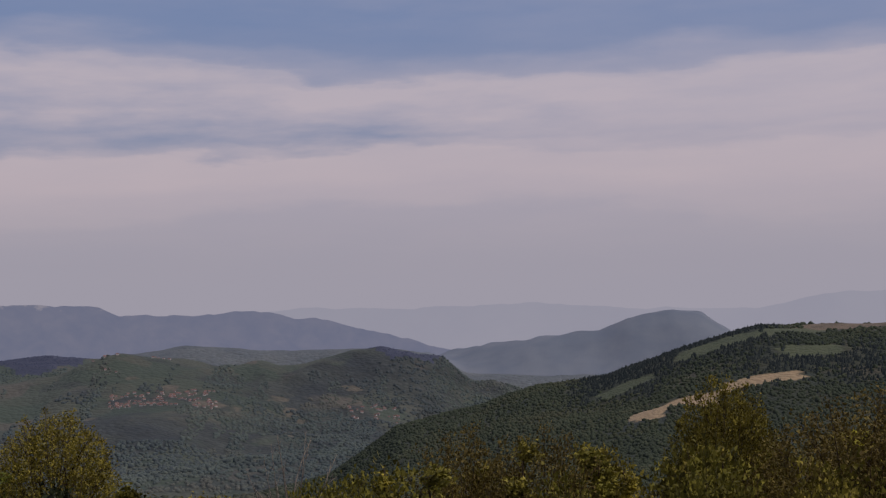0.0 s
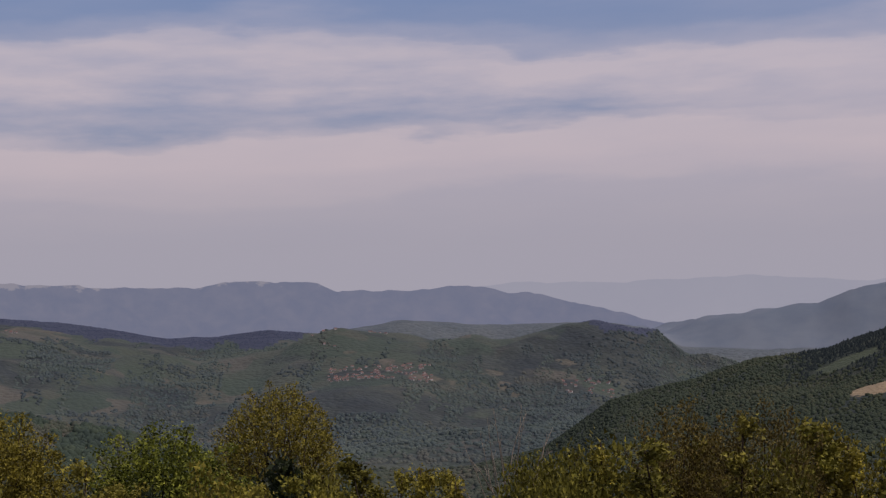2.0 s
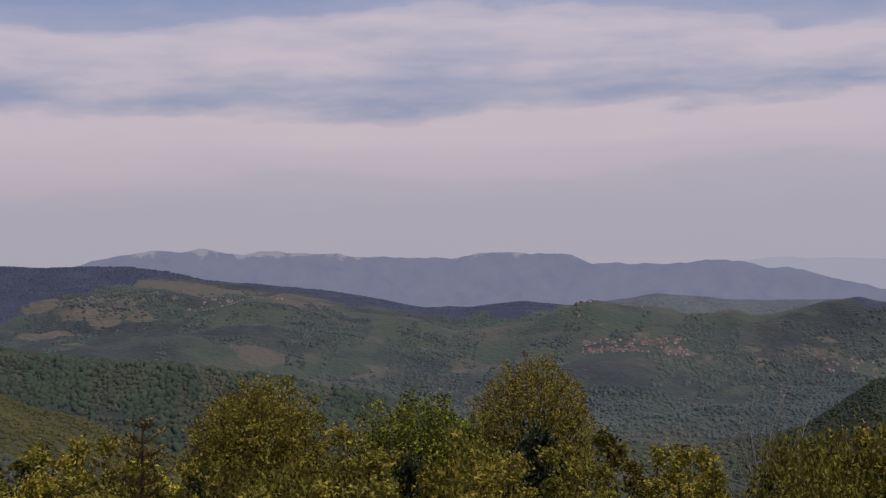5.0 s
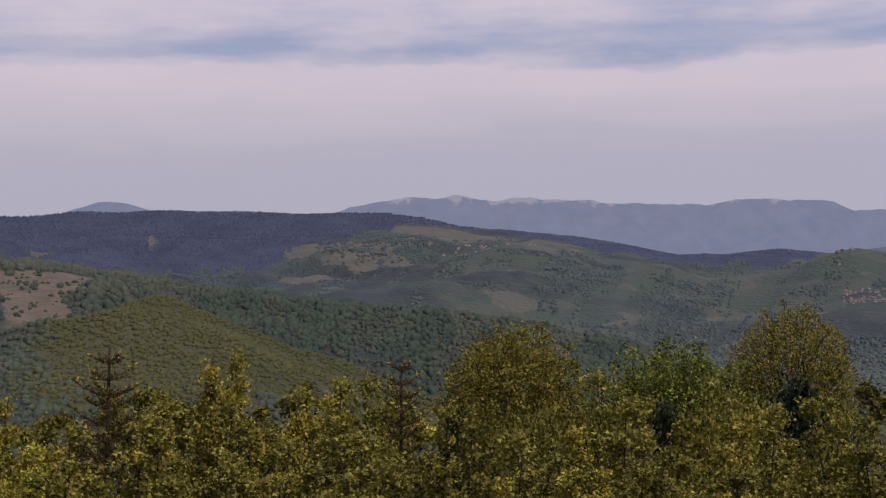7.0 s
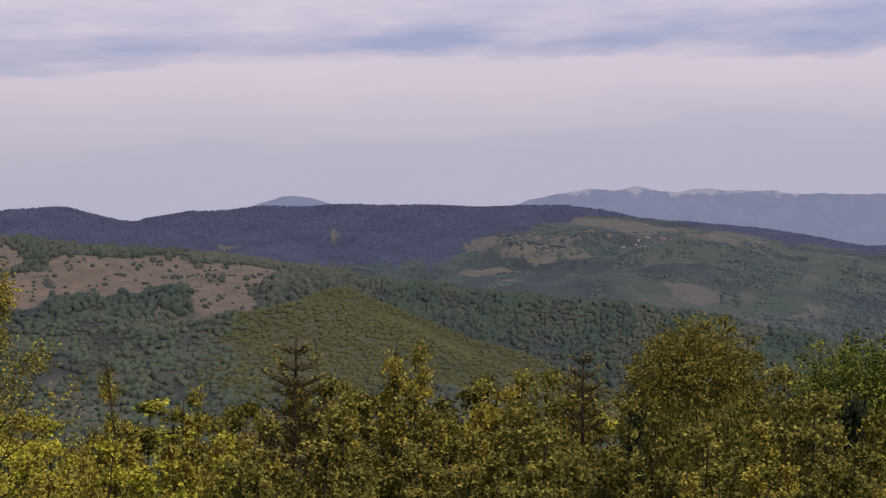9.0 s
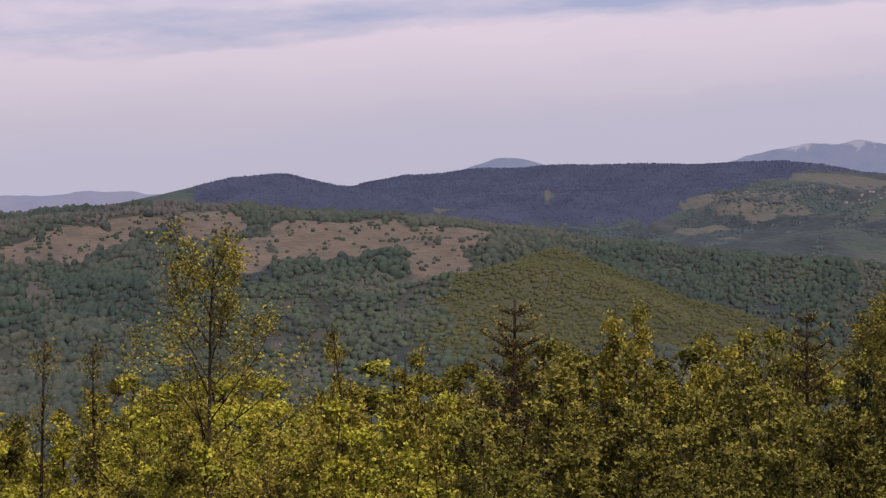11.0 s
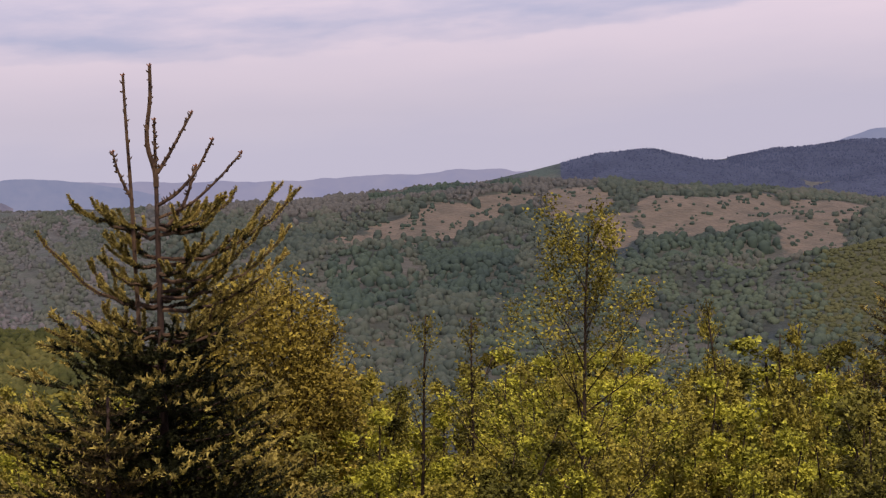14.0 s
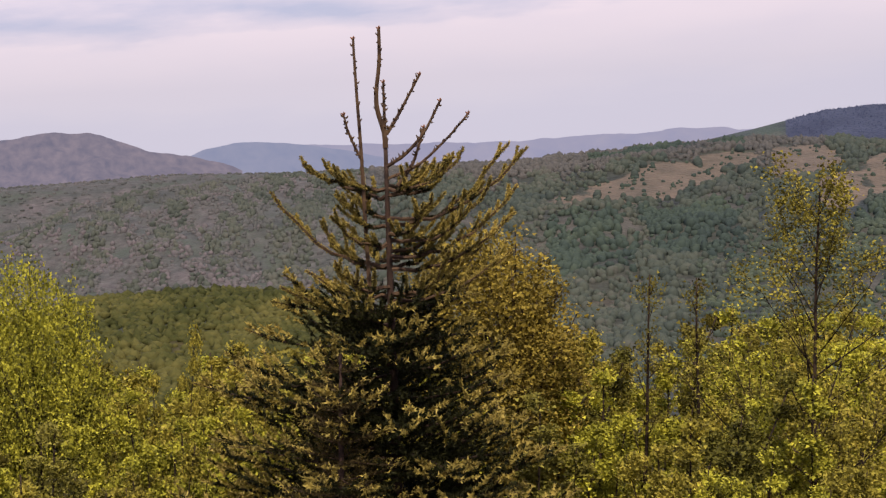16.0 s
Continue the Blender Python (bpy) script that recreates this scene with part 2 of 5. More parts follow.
M = dict(
    slope=surface("slope_grass", [(0.2, (0.03, 0.03, 0.010)), (0.6, (0.065, 0.055, 0.018)), (0.9, (0.09, 0.065, 0.028))], 0.4, fine=0.4, fine_scale=6),
    wood_floor=surface("wood_floor", [(0.1, (0.031, 0.035, 0.036)), (0.4, (0.043, 0.048, 0.041)), (0.65, (0.058, 0.060, 0.046)), (0.9, (0.076, 0.067, 0.054))], 0.012, canopy=0.27, fine=0.35, fine_scale=0.08, stands=(((0.092, 0.083, 0.073), 0.0075, 0.53, 0.75), ((0.024, 0.033, 0.037), 0.0105, 0.535, 0.85), ((0.071, 0.078, 0.052), 0.0123, 0.57, 0.75)), open_land=(("pasture", (0.08, 0.067, 0.052), (0.138, 0.105, 0.08)), ("straw", (0.27, 0.2, 0.12), (0.36, 0.26, 0.155)))),
    spur=surface("beech_slope", [(0.2, (0.043, 0.048, 0.027)), (0.8, (0.064, 0.061, 0.032))], 0.012, canopy=0.3),
    # The valley's colours are blue-grey, with the haze before it painted in.
    valley=surface("hazed_valley_land", [(0.15, (0.036, 0.045, 0.054)), (0.45, (0.046, 0.055, 0.060)), (0.75, (0.055, 0.065, 0.065)), (0.95, (0.072, 0.071, 0.073))], 0.009, canopy=0.13, fine=0.3, fine_scale=0.025,
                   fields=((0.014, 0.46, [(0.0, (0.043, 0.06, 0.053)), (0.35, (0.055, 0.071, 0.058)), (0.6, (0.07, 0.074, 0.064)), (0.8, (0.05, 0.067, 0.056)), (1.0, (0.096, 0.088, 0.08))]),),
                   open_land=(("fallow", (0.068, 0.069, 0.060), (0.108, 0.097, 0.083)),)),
    bare_floor=surface("bare_wood_floor", [(0.1, (0.065, 0.070, 0.065)), (0.4, (0.087, 0.088, 0.081)), (0.65, (0.109, 0.101, 0.096)), (0.9, (0.136, 0.116, 0.114))], 0.02, canopy=0.3, fine=0.45, fine_scale=0.1, stands=(((0.058, 0.070, 0.052), 0.012, 0.52, 0.7),), open_land=(("fallow", (0.10, 0.088, 0.077), (0.125, 0.114, 0.1)),)),
    right_floor=surface("close_woods", [(0.1, (0.025, 0.034, 0.028)), (0.5, (0.037, 0.045, 0.034)), (0.9, (0.056, 0.057, 0.040))], 0.02, canopy=0.28, fine=0.35, fine_scale=0.06, stands=(((0.026, 0.035, 0.034), 0.011, 0.55, 0.8), ((0.082, 0.074, 0.056), 0.014, 0.6, 0.7)), open_land=(("lea", (0.05, 0.063, 0.04), (0.068, 0.08, 0.047)), ("pasture", (0.08, 0.067, 0.052), (0.138, 0.105, 0.08)), ("straw", (0.2, 0.155, 0.1), (0.29, 0.215, 0.135)))),
    # Farther ground turns bluer: distance haze put into the base colours.
    blue_hill=surface("hazed_blue_hill_woods", [(0.2, (0.082, 0.098, 0.118)), (0.8, (0.104, 0.118, 0.132))], 0.012, canopy=0.1),
    hazed_pine_floor=surface("hazed_pine_floor", [(0.2, (0.036, 0.043, 0.076)), (0.8, (0.049, 0.058, 0.096))], 0.01, canopy=0.2),
    far_floor=surface("hazed_far_slopes", [(0.2, (0.115, 0.138, 0.185)), (0.8, (0.138, 0.158, 0.2))], 0.012),
    # Hill greens are lifted and cooled with blue to carry some haze.
    wood_near=surface("hazed_hill_wood_leaves", [(0.0, (0.040, 0.051, 0.046)), (0.35, (0.052, 0.063, 0.052)), (0.7, (0.067, 0.075, 0.058)), (1.0, (0.087, 0.085, 0.071))], 0.008, "cells", bump=0.7, bump_scale=1.3, spec=0.05, stands=(((0.084, 0.082, 0.07), 0.0075, 0.56, 0.4),)),
    # Valley leaves are lifted and blued in place of haze.
    wood_far=surface("hazed_valley_wood_leaves", [(0.0, (0.052, 0.069, 0.080)), (0.5, (0.071, 0.090, 0.091)), (1.0, (0.094, 0.111, 0.100))], 0.004, "cells", bump=0.5, bump_scale=0.7, spec=0.05, stands=(((0.105, 0.1, 0.09), 0.006, 0.56, 0.6), ((0.036, 0.047, 0.055), 0.008, 0.56, 0.75))),
    # The pines' blue holds the haze over the far ridges.
    pines=surface("hazed_ridge_pines", [(0.0, (0.038, 0.046, 0.083)), (1.0, (0.052, 0.062, 0.107))], 0.01, "island"),
    bark=surface("bark", [(0.2, (0.018, 0.011, 0.007)), (0.8, (0.05, 0.031, 0.019))], 6, bump=0.5, bump_scale=40),
    pale_bark=surface("pale_bark", [(0.2, (0.12, 0.10, 0.08)), (0.8, (0.24, 0.20, 0.17))], 6, bump=0.4, bump_scale=40),
    # Dark ends of the leaf ramps also stand for shade inside the crowns.
    leaf_yellow=surface("yellow_green_leaves", [(0.0, (0.059, 0.047, 0.010)), (0.4, (0.206, 0.170, 0.026)), (0.8, (0.389, 0.321, 0.046)), (1.0, (0.462, 0.354, 0.062))], 2.2, "island", rough=0.6, translucent=0.12, object_shift=0.22, spec=0.07),
    leaf_green=surface("fresh_green_leaves", [(0.0, (0.073, 0.070, 0.012)), (0.5, (0.333, 0.309, 0.033)), (1.0, (0.617, 0.545, 0.055))], 2.2, "island", rough=0.6, translucent=0.12, object_shift=0.25, spec=0.07),
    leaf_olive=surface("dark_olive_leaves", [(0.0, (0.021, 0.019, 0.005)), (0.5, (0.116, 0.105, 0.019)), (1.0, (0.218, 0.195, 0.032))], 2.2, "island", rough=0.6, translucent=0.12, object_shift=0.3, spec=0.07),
    leaf_mid=surface("green_leaves", [(0.0, (0.019, 0.025, 0.005)), (0.5, (0.149, 0.164, 0.025)), (1.0, (0.288, 0.294, 0.041))], 2.0, "island", rough=0.6, translucent=0.12, object_shift=0.2, spec=0.07),
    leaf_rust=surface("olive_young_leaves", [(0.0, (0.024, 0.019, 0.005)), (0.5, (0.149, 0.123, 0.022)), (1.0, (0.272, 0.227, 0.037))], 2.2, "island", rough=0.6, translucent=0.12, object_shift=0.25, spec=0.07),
    # Needles are darkened for the shaded inside; tip colours carry sunlight on young shoots.
    needle=surface("shaded_spruce_needles", [(0.0, (0.007, 0.008, 0.003)), (0.5, (0.022, 0.023, 0.007)), (1.0, (0.059, 0.053, 0.015))], 1.5, "island", rough=0.6, translucent=0.08, spec=0.1),
    lit_young_needle=surface("sunlit_young_shoots", [(0.0, (0.138, 0.106, 0.029)), (0.6, (0.322, 0.246, 0.057)), (1.0, (0.575, 0.426, 0.105))], 2, "island", rough=0.6, translucent=0.12, spec=0.1),
    plaster=surface("village_plaster", [(0.2, (0.32, 0.31, 0.31)), (0.8, (0.5, 0.48, 0.48))], 0.3, object_shift=0.8),
    # Roof reds are greyed for the haze.
    roof_tile=surface("village_roof_tiles", [(0.2, (0.135, 0.085, 0.08)), (0.8, (0.195, 0.118, 0.108))], 0.5, object_shift=0.8),
    # The ranges glow in hazed tones instead of being lit by the sun.
    hazed_blue_range=glowing("hazed_blue_range", (0.205, 0.226, 0.322), (0.244, 0.254, 0.34), 0.016, (0.43, 0.40, 0.44)),
    near_range=glowing("hazed_purple_slopes", (0.135, 0.130, 0.178), (0.225, 0.192, 0.225), 0.03, crest=(0.082, 0.092, 0.158)),
    hazed_far_range=glowing("hazed_far_range", (0.415, 0.415, 0.498), (0.44, 0.436, 0.512), 0.003),
    hazed_left_range=glowing("hazed_left_range", (0.245, 0.25, 0.355), (0.31, 0.295, 0.37), 0.006),
)


# ---------------------------------------------------------------- mesh helpers
def mesh_from(name, verts, faces, mats, index=None, smooth=False):
    me = bpy.data.meshes.new(name)
    me.from_pydata(np.asarray(verts).tolist(), [], faces if isinstance(faces, list) else faces.tolist())
    for m in mats if isinstance(mats, (list, tuple)) else [mats]:
        me.materials.append(m)
    if index is not None:
        me.polygons.foreach_set("material_index", np.asarray(index, dtype=np.int32))
    if smooth:
        me.polygons.foreach_set("use_smooth", np.ones(len(me.polygons), dtype=bool))
    me.update()
    return me


def part(name, me, parent, label=""):
    ob = new(name, me)
    ob.parent = parent
    if label:
        tagged(ob, label)
    return ob


# ---------------------------------------------------------------- the land
# Bearings in degrees to the left of the first view; heights of the land as degrees above eye level, by bearing, at a few distances.
CREST_RIGHT = [(-30, 0.7), (-16.9, 0.32), (-14.4, 0.16), (-12.3, 0.08), (-10.6, -0.29), (-9.1, -0.65), (-7.6, -1.18), (-6.3, -1.67), (-4.7, -1.88), (-3.6, -2.02), (-2.5, -2.36), (-1.4, -2.88),
               (1.9, -3.7), (4.5, -5.6), (9, -6.6), (15, -6.2), (19.5, -4.8), (22.2, -4.15), (25.4, -3.6), (28.5, -3.1),
               (35, -2.6), (38.5, -2.2), (42.6, -1.5), (45.9, -0.9), (49.2, -0.62), (55.6, -0.35), (60.8, -0.53), (68.5, -0.56), (72.9, -0.65),
               (76.4, -1.0), (78.4, -1.2), (80.5, -1.5), (83.7, -2.6), (95, -3.0)]
SPUR = [(-30, -4.5), (-17, -4.6), (-8, -5.0), (0, -6.6), (5, -7.8), (26, -7.4), (29.5, -6.6), (31.4, -5.95), (32.8, -5.3), (35, -4.2), (37.2, -3.3), (39, -2.9),
        (42, -3.5), (46, -3.9), (55, -4.1), (62, -4.0), (70, -4.2), (76, -4.4), (84, -5.2), (95, -5.5)]
DARK = [(-30, -1.5), (-8, -1.9), (-0.8, -1.75), (0.2, -1.13), (2.6, -0.82), (4.5, -0.8), (6, -0.95), (7.8, -0.76), (10, -0.63), (11.8, -0.84), (13.4, -1.05),
        (15.3, -0.91), (17.2, -1.14), (19.1, -1.08), (20.7, -0.71), (22.4, -0.5), (24.4, -0.28), (27.6, -0.1), (29, 0.24), (30.5, 0.42), (35, 0.44), (36.7, 0.38),
        (39.8, 0.46), (42.3, 0.52), (45.1, 0.31), (47, 0.0), (49, -0.5), (56, -1.2), (95, -1.4)]
HILLTOP = [(-30, -2.6), (-4, -2.9), (-1, -2.1), (0, -1.3), (1.4, -1.0), (2.7, -1.15), (4.3, -1.6), (6.5, -1.85), (8.7, -1.6), (10.5, -1.4), (12.5, -1.3), (15, -1.75), (18, -1.9), (22, -1.6), (26, -0.9), (29, -0.85), (32.5, -0.95), (36, -1.3), (44, -1.1), (47, -0.15), (47.8, -0.08), (48.9, 0.21), (49.8, 0.47), (52, 0.38), (53.5, 0.08), (54.7, -0.19), (57, -0.6), (65, -1.0), (72, -0.9), (77, -0.75), (84, -0.9), (95, -1.2)]
SHOULDER = [(-30, -10.2), (63, -10.2), (68, -7.2), (72.3, -5.45), (76, -5.1), (81, -5.1), (84, -6.0), (88, -6.6), (95, -7)]
PEAK = [(-30, -1.5), (-13, -1.5), (-10.8, -0.22), (-10, 0.23), (-8.9, 0.4), (-7.2, 0.27), (-6.1, -0.12), (-3.9, -0.4), (-1.9, -0.66), (-0.1, -1.19), (2, -1.6), (20, -1.6), (30, -0.5), (46, -0.5), (50, -1.4), (95, -1.6)]


def along(profile, az):
    p = np.array(profile)
    return np.interp(az, p[:, 0], p[:, 1])


rng = np.random.default_rng(4)
WAVES = [(rng.uniform(0, 2 * np.pi), 2 * np.pi / w, rng.uniform(0, 2 * np.pi), w) for w in np.geomspace(60, 900, 26)]


SWELLS = [(rng.uniform(0, 2 * np.pi), 2 * np.pi / w, rng.uniform(0, 2 * np.pi), w) for w in np.geomspace(420, 1300, 9)]


def swell(x, y):
    """Broad smooth folds of the valley."""
    s = 0
    for turn, k, ph, w in SWELLS:
        s = s + np.sin(k * (x * np.cos(turn) + y * np.sin(turn)) + ph) * (w / 800)
    return s / 3.0


def ravines(x, y):
    """Small gullies and knolls of a hillside."""
    q = 0.35 * np.sin(x * 0.011 + 1) + 0.35 * np.sin(y * 0.013)
    return np.sin(x * 0.043 + y * 0.019 + 3 * q) * 0.6 + np.sin(x * 0.021 - y * 0.052 + 2 * q + 1) * 0.5 + np.sin(x * 0.083 + y * 0.061 + 4 * q) * 0.22


def relief(x, y):
    s = 0
    for turn, k, ph, w in WAVES:
        s = s + np.sin(k * (x * np.cos(turn) + y * np.sin(turn)) + ph + 1.3 * np.sin(0.6 * k * (y * np.cos(turn) - x * np.sin(turn)))) * (w / 400) ** 0.8
    return s / 4.0


RANGES = np.array([0.0, 12, 50, 120, 200, 350, 600, 900, 1030, 1300, 1480, 1750, 2000, 2600, 2950, 3300, 3450, 3750, 4000, 4300, 4980])


def land(az, r):
    """Height of the ground at bearing az and distance r from the foot of the camera."""
    az, r = np.broadcast_arrays(np.asarray(az, float), np.asarray(r, float))
    shape = az.shape
    az, r = az.ravel(), r.ravel()
    a = np.clip(az, -30, 95)
    crest, dark, top = along(CREST_RIGHT, a), along(DARK, a), along(HILLTOP, a)
    t = lambda e: np.tan(np.radians(e))
    z = np.empty((len(RANGES), len(a)))
    z[0], z[1], z[2], z[3], z[4], z[5] = 0, -3.1, -13, -27, -43, -62
    z[5] = EYE + 350 * t(along(SHOULDER, a)) - 2.5
    cover = 7.0
    z[6] = EYE + 600 * t(-8.6) - 4
    z[7] = EYE + 900 * t(along(SPUR, a)) - cover
    spur = along(SPUR, a)
    z[9] = EYE + 1300 * t(crest) - cover
    gap = along([(-30, 0), (24, 0), (29, 1), (37, 1), (40.5, 0), (95, 0)], a)
    z[8] = gap * (EYE + 1030 * t(spur - 1.1) - cover) + (1 - gap) * (z[7] + 0.36 * (z[9] - z[7]))
    behind = np.minimum(crest - 1.0, -3.6)
    z[10] = EYE + 1480 * t(np.maximum(behind, -6.0)) - cover
    z[11] = EYE + 1750 * t(np.clip(crest - 1.6, -5.0, -4.2))
    z[12] = EYE + 2000 * t(np.full_like(a, -3.9))
    z[13] = EYE + 2600 * t(top) - 5
    dip = along([(-30, 1), (11.5, 1), (14.5, 0), (95, 0)], a)
    z[15] = EYE + 3300 * t(dark) - 5
    z[14] = dip * (EYE + 2950 * t(np.minimum(top - 0.5, dark - 0.7))) + (1 - dip) * (z[13] + 0.5 * (z[15] - z[13]))
    z[16] = EYE + 3450 * t(dark - 0.35) - 5
    z[17] = EYE + 3750 * t(along(PEAK, a))
    z[18] = EYE + 4000 * t(np.full_like(a, -1.3))
    z[19] = EYE + 4300 * t(np.full_like(a, -1.4))
    z[20] = z[19]
    i = np.clip(np.searchsorted(RANGES, r, side="right") - 1, 0, len(RANGES) - 2)
    f = np.clip((r - RANGES[i]) / (RANGES[i + 1] - RANGES[i]), 0, 1)
    cols = np.arange(len(a))
    # a cubic through the stations, its slopes limited so that crests stay crests
    d = np.diff(z, axis=0) / np.diff(RANGES)[:, None]
    m = np.zeros_like(z)
    m[1:-1] = np.where(d[1:] * d[:-1] > 0, 2 * d[1:] * d[:-1] / (d[1:] + d[:-1] + 1e-12), 0)
    m[0], m[-1] = d[0], d[-1]
    h = RANGES[i + 1] - RANGES[i]
    z0, z1, m0, m1 = z[i, cols], z[i + 1, cols], m[i, cols] * h, m[i + 1, cols] * h
    g = (2 * f**3 - 3 * f**2 + 1) * z0 + (f**3 - 2 * f**2 + f) * m0 + (-2 * f**3 + 3 * f**2) * z1 + (f**3 - f**2) * m1
    x, y = -r * np.sin(np.radians(az)), r * np.cos(np.radians(az))
    amp = np.interp(r, [0, 60, 400, 800, 1050, 1300, 1700, 2100, 2500, 3000, 3300, 3600, 4000, 4900], [0, 0.2, 1.5, 6, 7, 3, 8, 11, 12, 7, 3, 8, 16, 20])
    amp = amp * (1 - 0.85 * np.exp(-((az - 11) / 3.2) ** 2 - ((r - 2200) / 170) ** 2) - 0.7 * np.exp(-((az - 2.8) / 1.6) ** 2 - ((r - 2250) / 130) ** 2))
    amp = amp * np.where((az > 2) & (r > 3400), 0.25, 1.0)
    amp = amp * np.where((az > 45) & (r > 1900), 0.15, 1.0)
    fold = np.interp(r, [1400, 1750, 2100, 2400, 2560], [0, 16, 34, 20, 0])
    fold = fold * np.interp(az, [-30, 33, 44, 95], [1, 1, 0.15, 0.15])
    gully = np.interp(r, [560, 700, 900, 1150, 1260], [0, 6, 7, 4, 0]) * np.interp(az, [20, 26, 85, 90], [0, 1, 1, 0])
    return (g + amp * relief(x, y) + fold * swell(x, y) + gully * ravines(x, y)).reshape(shape)


def at(az, r):
    a = radians(az)
    return Vector((-r * math.sin(a), r * math.cos(a), float(land(az, r))))


# Open ground: bearing, distance, half width in degrees, half depth in metres, turn
PASTURES = [(60.9, 1050, 1.1, 44, -0.7), (59.2, 1090, 1.7, 40, -0.9), (57.4, 1125, 1.6, 36, -0.8), (55.7, 1165, 1.3, 22, -0.4), (52.7, 1160, 1.4, 70, 0.0), (51.4, 1035, 0.9, 46, 0.0),
            (48.8, 1070, 1.9, 60, 0.0), (46.2, 1095, 2.4, 80, 0.0), (43.4, 1110, 2.0, 66, 0.0), (43.9, 990, 1.25, 62, 0.0), (41.1, 1205, 1.0, 34, 0.0), (-15.8, 1275, 2.4, 40, 0.0)]
FALLOW = [(28.2, 2950, 2.8, 120, 0.0), (31.8, 2620, 1.6, 55, 0.0), (24.6, 2800, 1.6, 70, 0.0), (33.6, 2440, 1.3, 32, 0.0), (9.2, 2170, 0.7, 20, 0.0), (12.6, 2520, 0.9, 30, 0.0), (6.4, 2260, 0.5, 14, 0.0),
          (26.5, 2300, 1.1, 22, 0.0), (22.0, 2450, 1.0, 26, 0.0), (3.6, 2330, 0.5, 14, 0.0), (79.8, 1205, 1.9, 12, 0.0), (82.4, 1120, 1.4, 14, 0.0), (77.2, 1270, 0.8, 9, 0.0), (84.6, 980, 0.9, 16, 0.0), (75.4, 1060, 0.5, 14, 0.0)]
patch_rng = np.random.default_rng(61)
FALLOW += [(patch_rng.uniform(0, 33), patch_rng.uniform(1950, 3050), patch_rng.uniform(0.12, 0.5), patch_rng.uniform(6, 17), 0.0) for _ in range(60)]
FALLOW = [p for p in FALLOW if not (p[0] > 22 and p[1] < 2130)]
field_rng = np.random.default_rng(62)      # small brown fields high on the slope under the pines
for _ in range(44):
    field_az = field_rng.uniform(22.2, 33.0)
    FALLOW.append((field_az, np.interp(field_az, [22, 25, 27, 29.5, 33], [2790, 2900, 2880, 2610, 2590]) + field_rng.uniform(-110, 90), field_rng.uniform(0.2, 0.75), field_rng.uniform(12, 42), field_rng.uniform(-0.15, 0.15)))
COPSES = [(6.0, 2080, 1.3, 36, 0.0), (13.8, 2750, 0.7, 70, 0.0), (1.2, 2120, 1.0, 26, 0.0)] + [(patch_rng.uniform(0, 31), patch_rng.uniform(1850, 3000), patch_rng.uniform(0.4, 1.5), patch_rng.uniform(14, 40), 0.0) for _ in range(30)]
LEAS = [(-10.8, 1215, 1.9, 26, 0.0), (-13.4, 1235, 1.5, 20, 0.0), (-14.2, 1150, 1.6, 16, 0.0), (-7.0, 1190, 1.2, 18, 0.0)]
STRAW = [(-7.9, 1030, 0.8, 26, 0.0), (-9.6, 1056, 1.2, 27, 0.0), (-12.4, 1084, 1.9, 13, 0.0)]


def in_patch(patch, az, r):
    """Place in a patch: nought at its middle, one at its edge, along and across."""
    a0, r0, da, dr, turn = patch
    u, v = np.radians(az - a0) * r0, r - r0
    u, v = u * math.cos(turn) + v * math.sin(turn), v * math.cos(turn) - u * math.sin(turn)
    return u / (radians(da) * r0), v / dr


def openness(patches, az, r):
    """Above nought inside the patches, falling off outside."""
    f = np.full(np.shape(az), -1.0)
    for patch in patches:
        u, v = in_patch(patch, az, r)
        f = np.maximum(f, 1 - (np.abs(u) ** 2.6 + np.abs(v) ** 2.6) ** (1 / 2.6))
    return np.maximum(f, -1.0)


def inside(patches, az, r):
    hit = np.zeros(np.shape(az), bool)
    wob = 0.3 * np.sin(az * 5.3 + r * 0.021) + 0.25 * np.sin(az * 11.7 - r * 0.043) + 0.15 * np.sin(az * 23 + r * 0.09)
    for patch in patches:
        u, v = in_patch(patch, az, r)
        hit |= np.abs(u) ** 2.6 + np.abs(v) ** 2.6 < 1 + wob
    return hit


PINE_FOOT = [(13.0, 2850), (16, 2760), (19, 2800), (22, 2860), (24, 3060), (27, 3270), (29, 3150), (31, 2850), (33, 2680), (36, 2500), (44, 2480), (46.5, 2150), (53.6, 2200)]
CLEARINGS = [(39.6, 2760, 0.16, 110, 0.0), (43.6, 2620, 0.5, 60, 0.3), (33.8, 2640, 0.7, 60, 0.0)]


def is_pine(az, r):
    wob = 38 * np.sin(az * 1.9 + 1) + 22 * np.sin(az * 4.3 + r * 0.006) + 14 * np.sin(az * 9.1 - r * 0.013) + 12 * np.sin(az * 23 + r * 0.05) + 10 * np.sin(az * 57 - r * 0.09)
    ridge = (r > along(PINE_FOOT, az) + wob) & (az > 13.3 + (3300 - r) * 0.004 + 0.004 * wob) & (az < 53.4) & (r < np.where(az > 47, 2680, 3500))
    small = (r > 2460 + 40 * ((az - 1.6) / 1.3) ** 2 + 0.3 * wob) & (np.abs(az - 1.6) < 1.5) & (r < 2760)
    right = (r > 1165 + 0.7 * wob) & (r < 1420) & (az > -12.8) & (az < -5 + 0.004 * wob)
    right2 = ((az + 14.5) / 3.2) ** 2 + ((r - 1120) / (42 + 0.4 * wob)) ** 2 < 1
    return (ridge | small | right | right2) & ~inside(CLEARINGS, az, r)


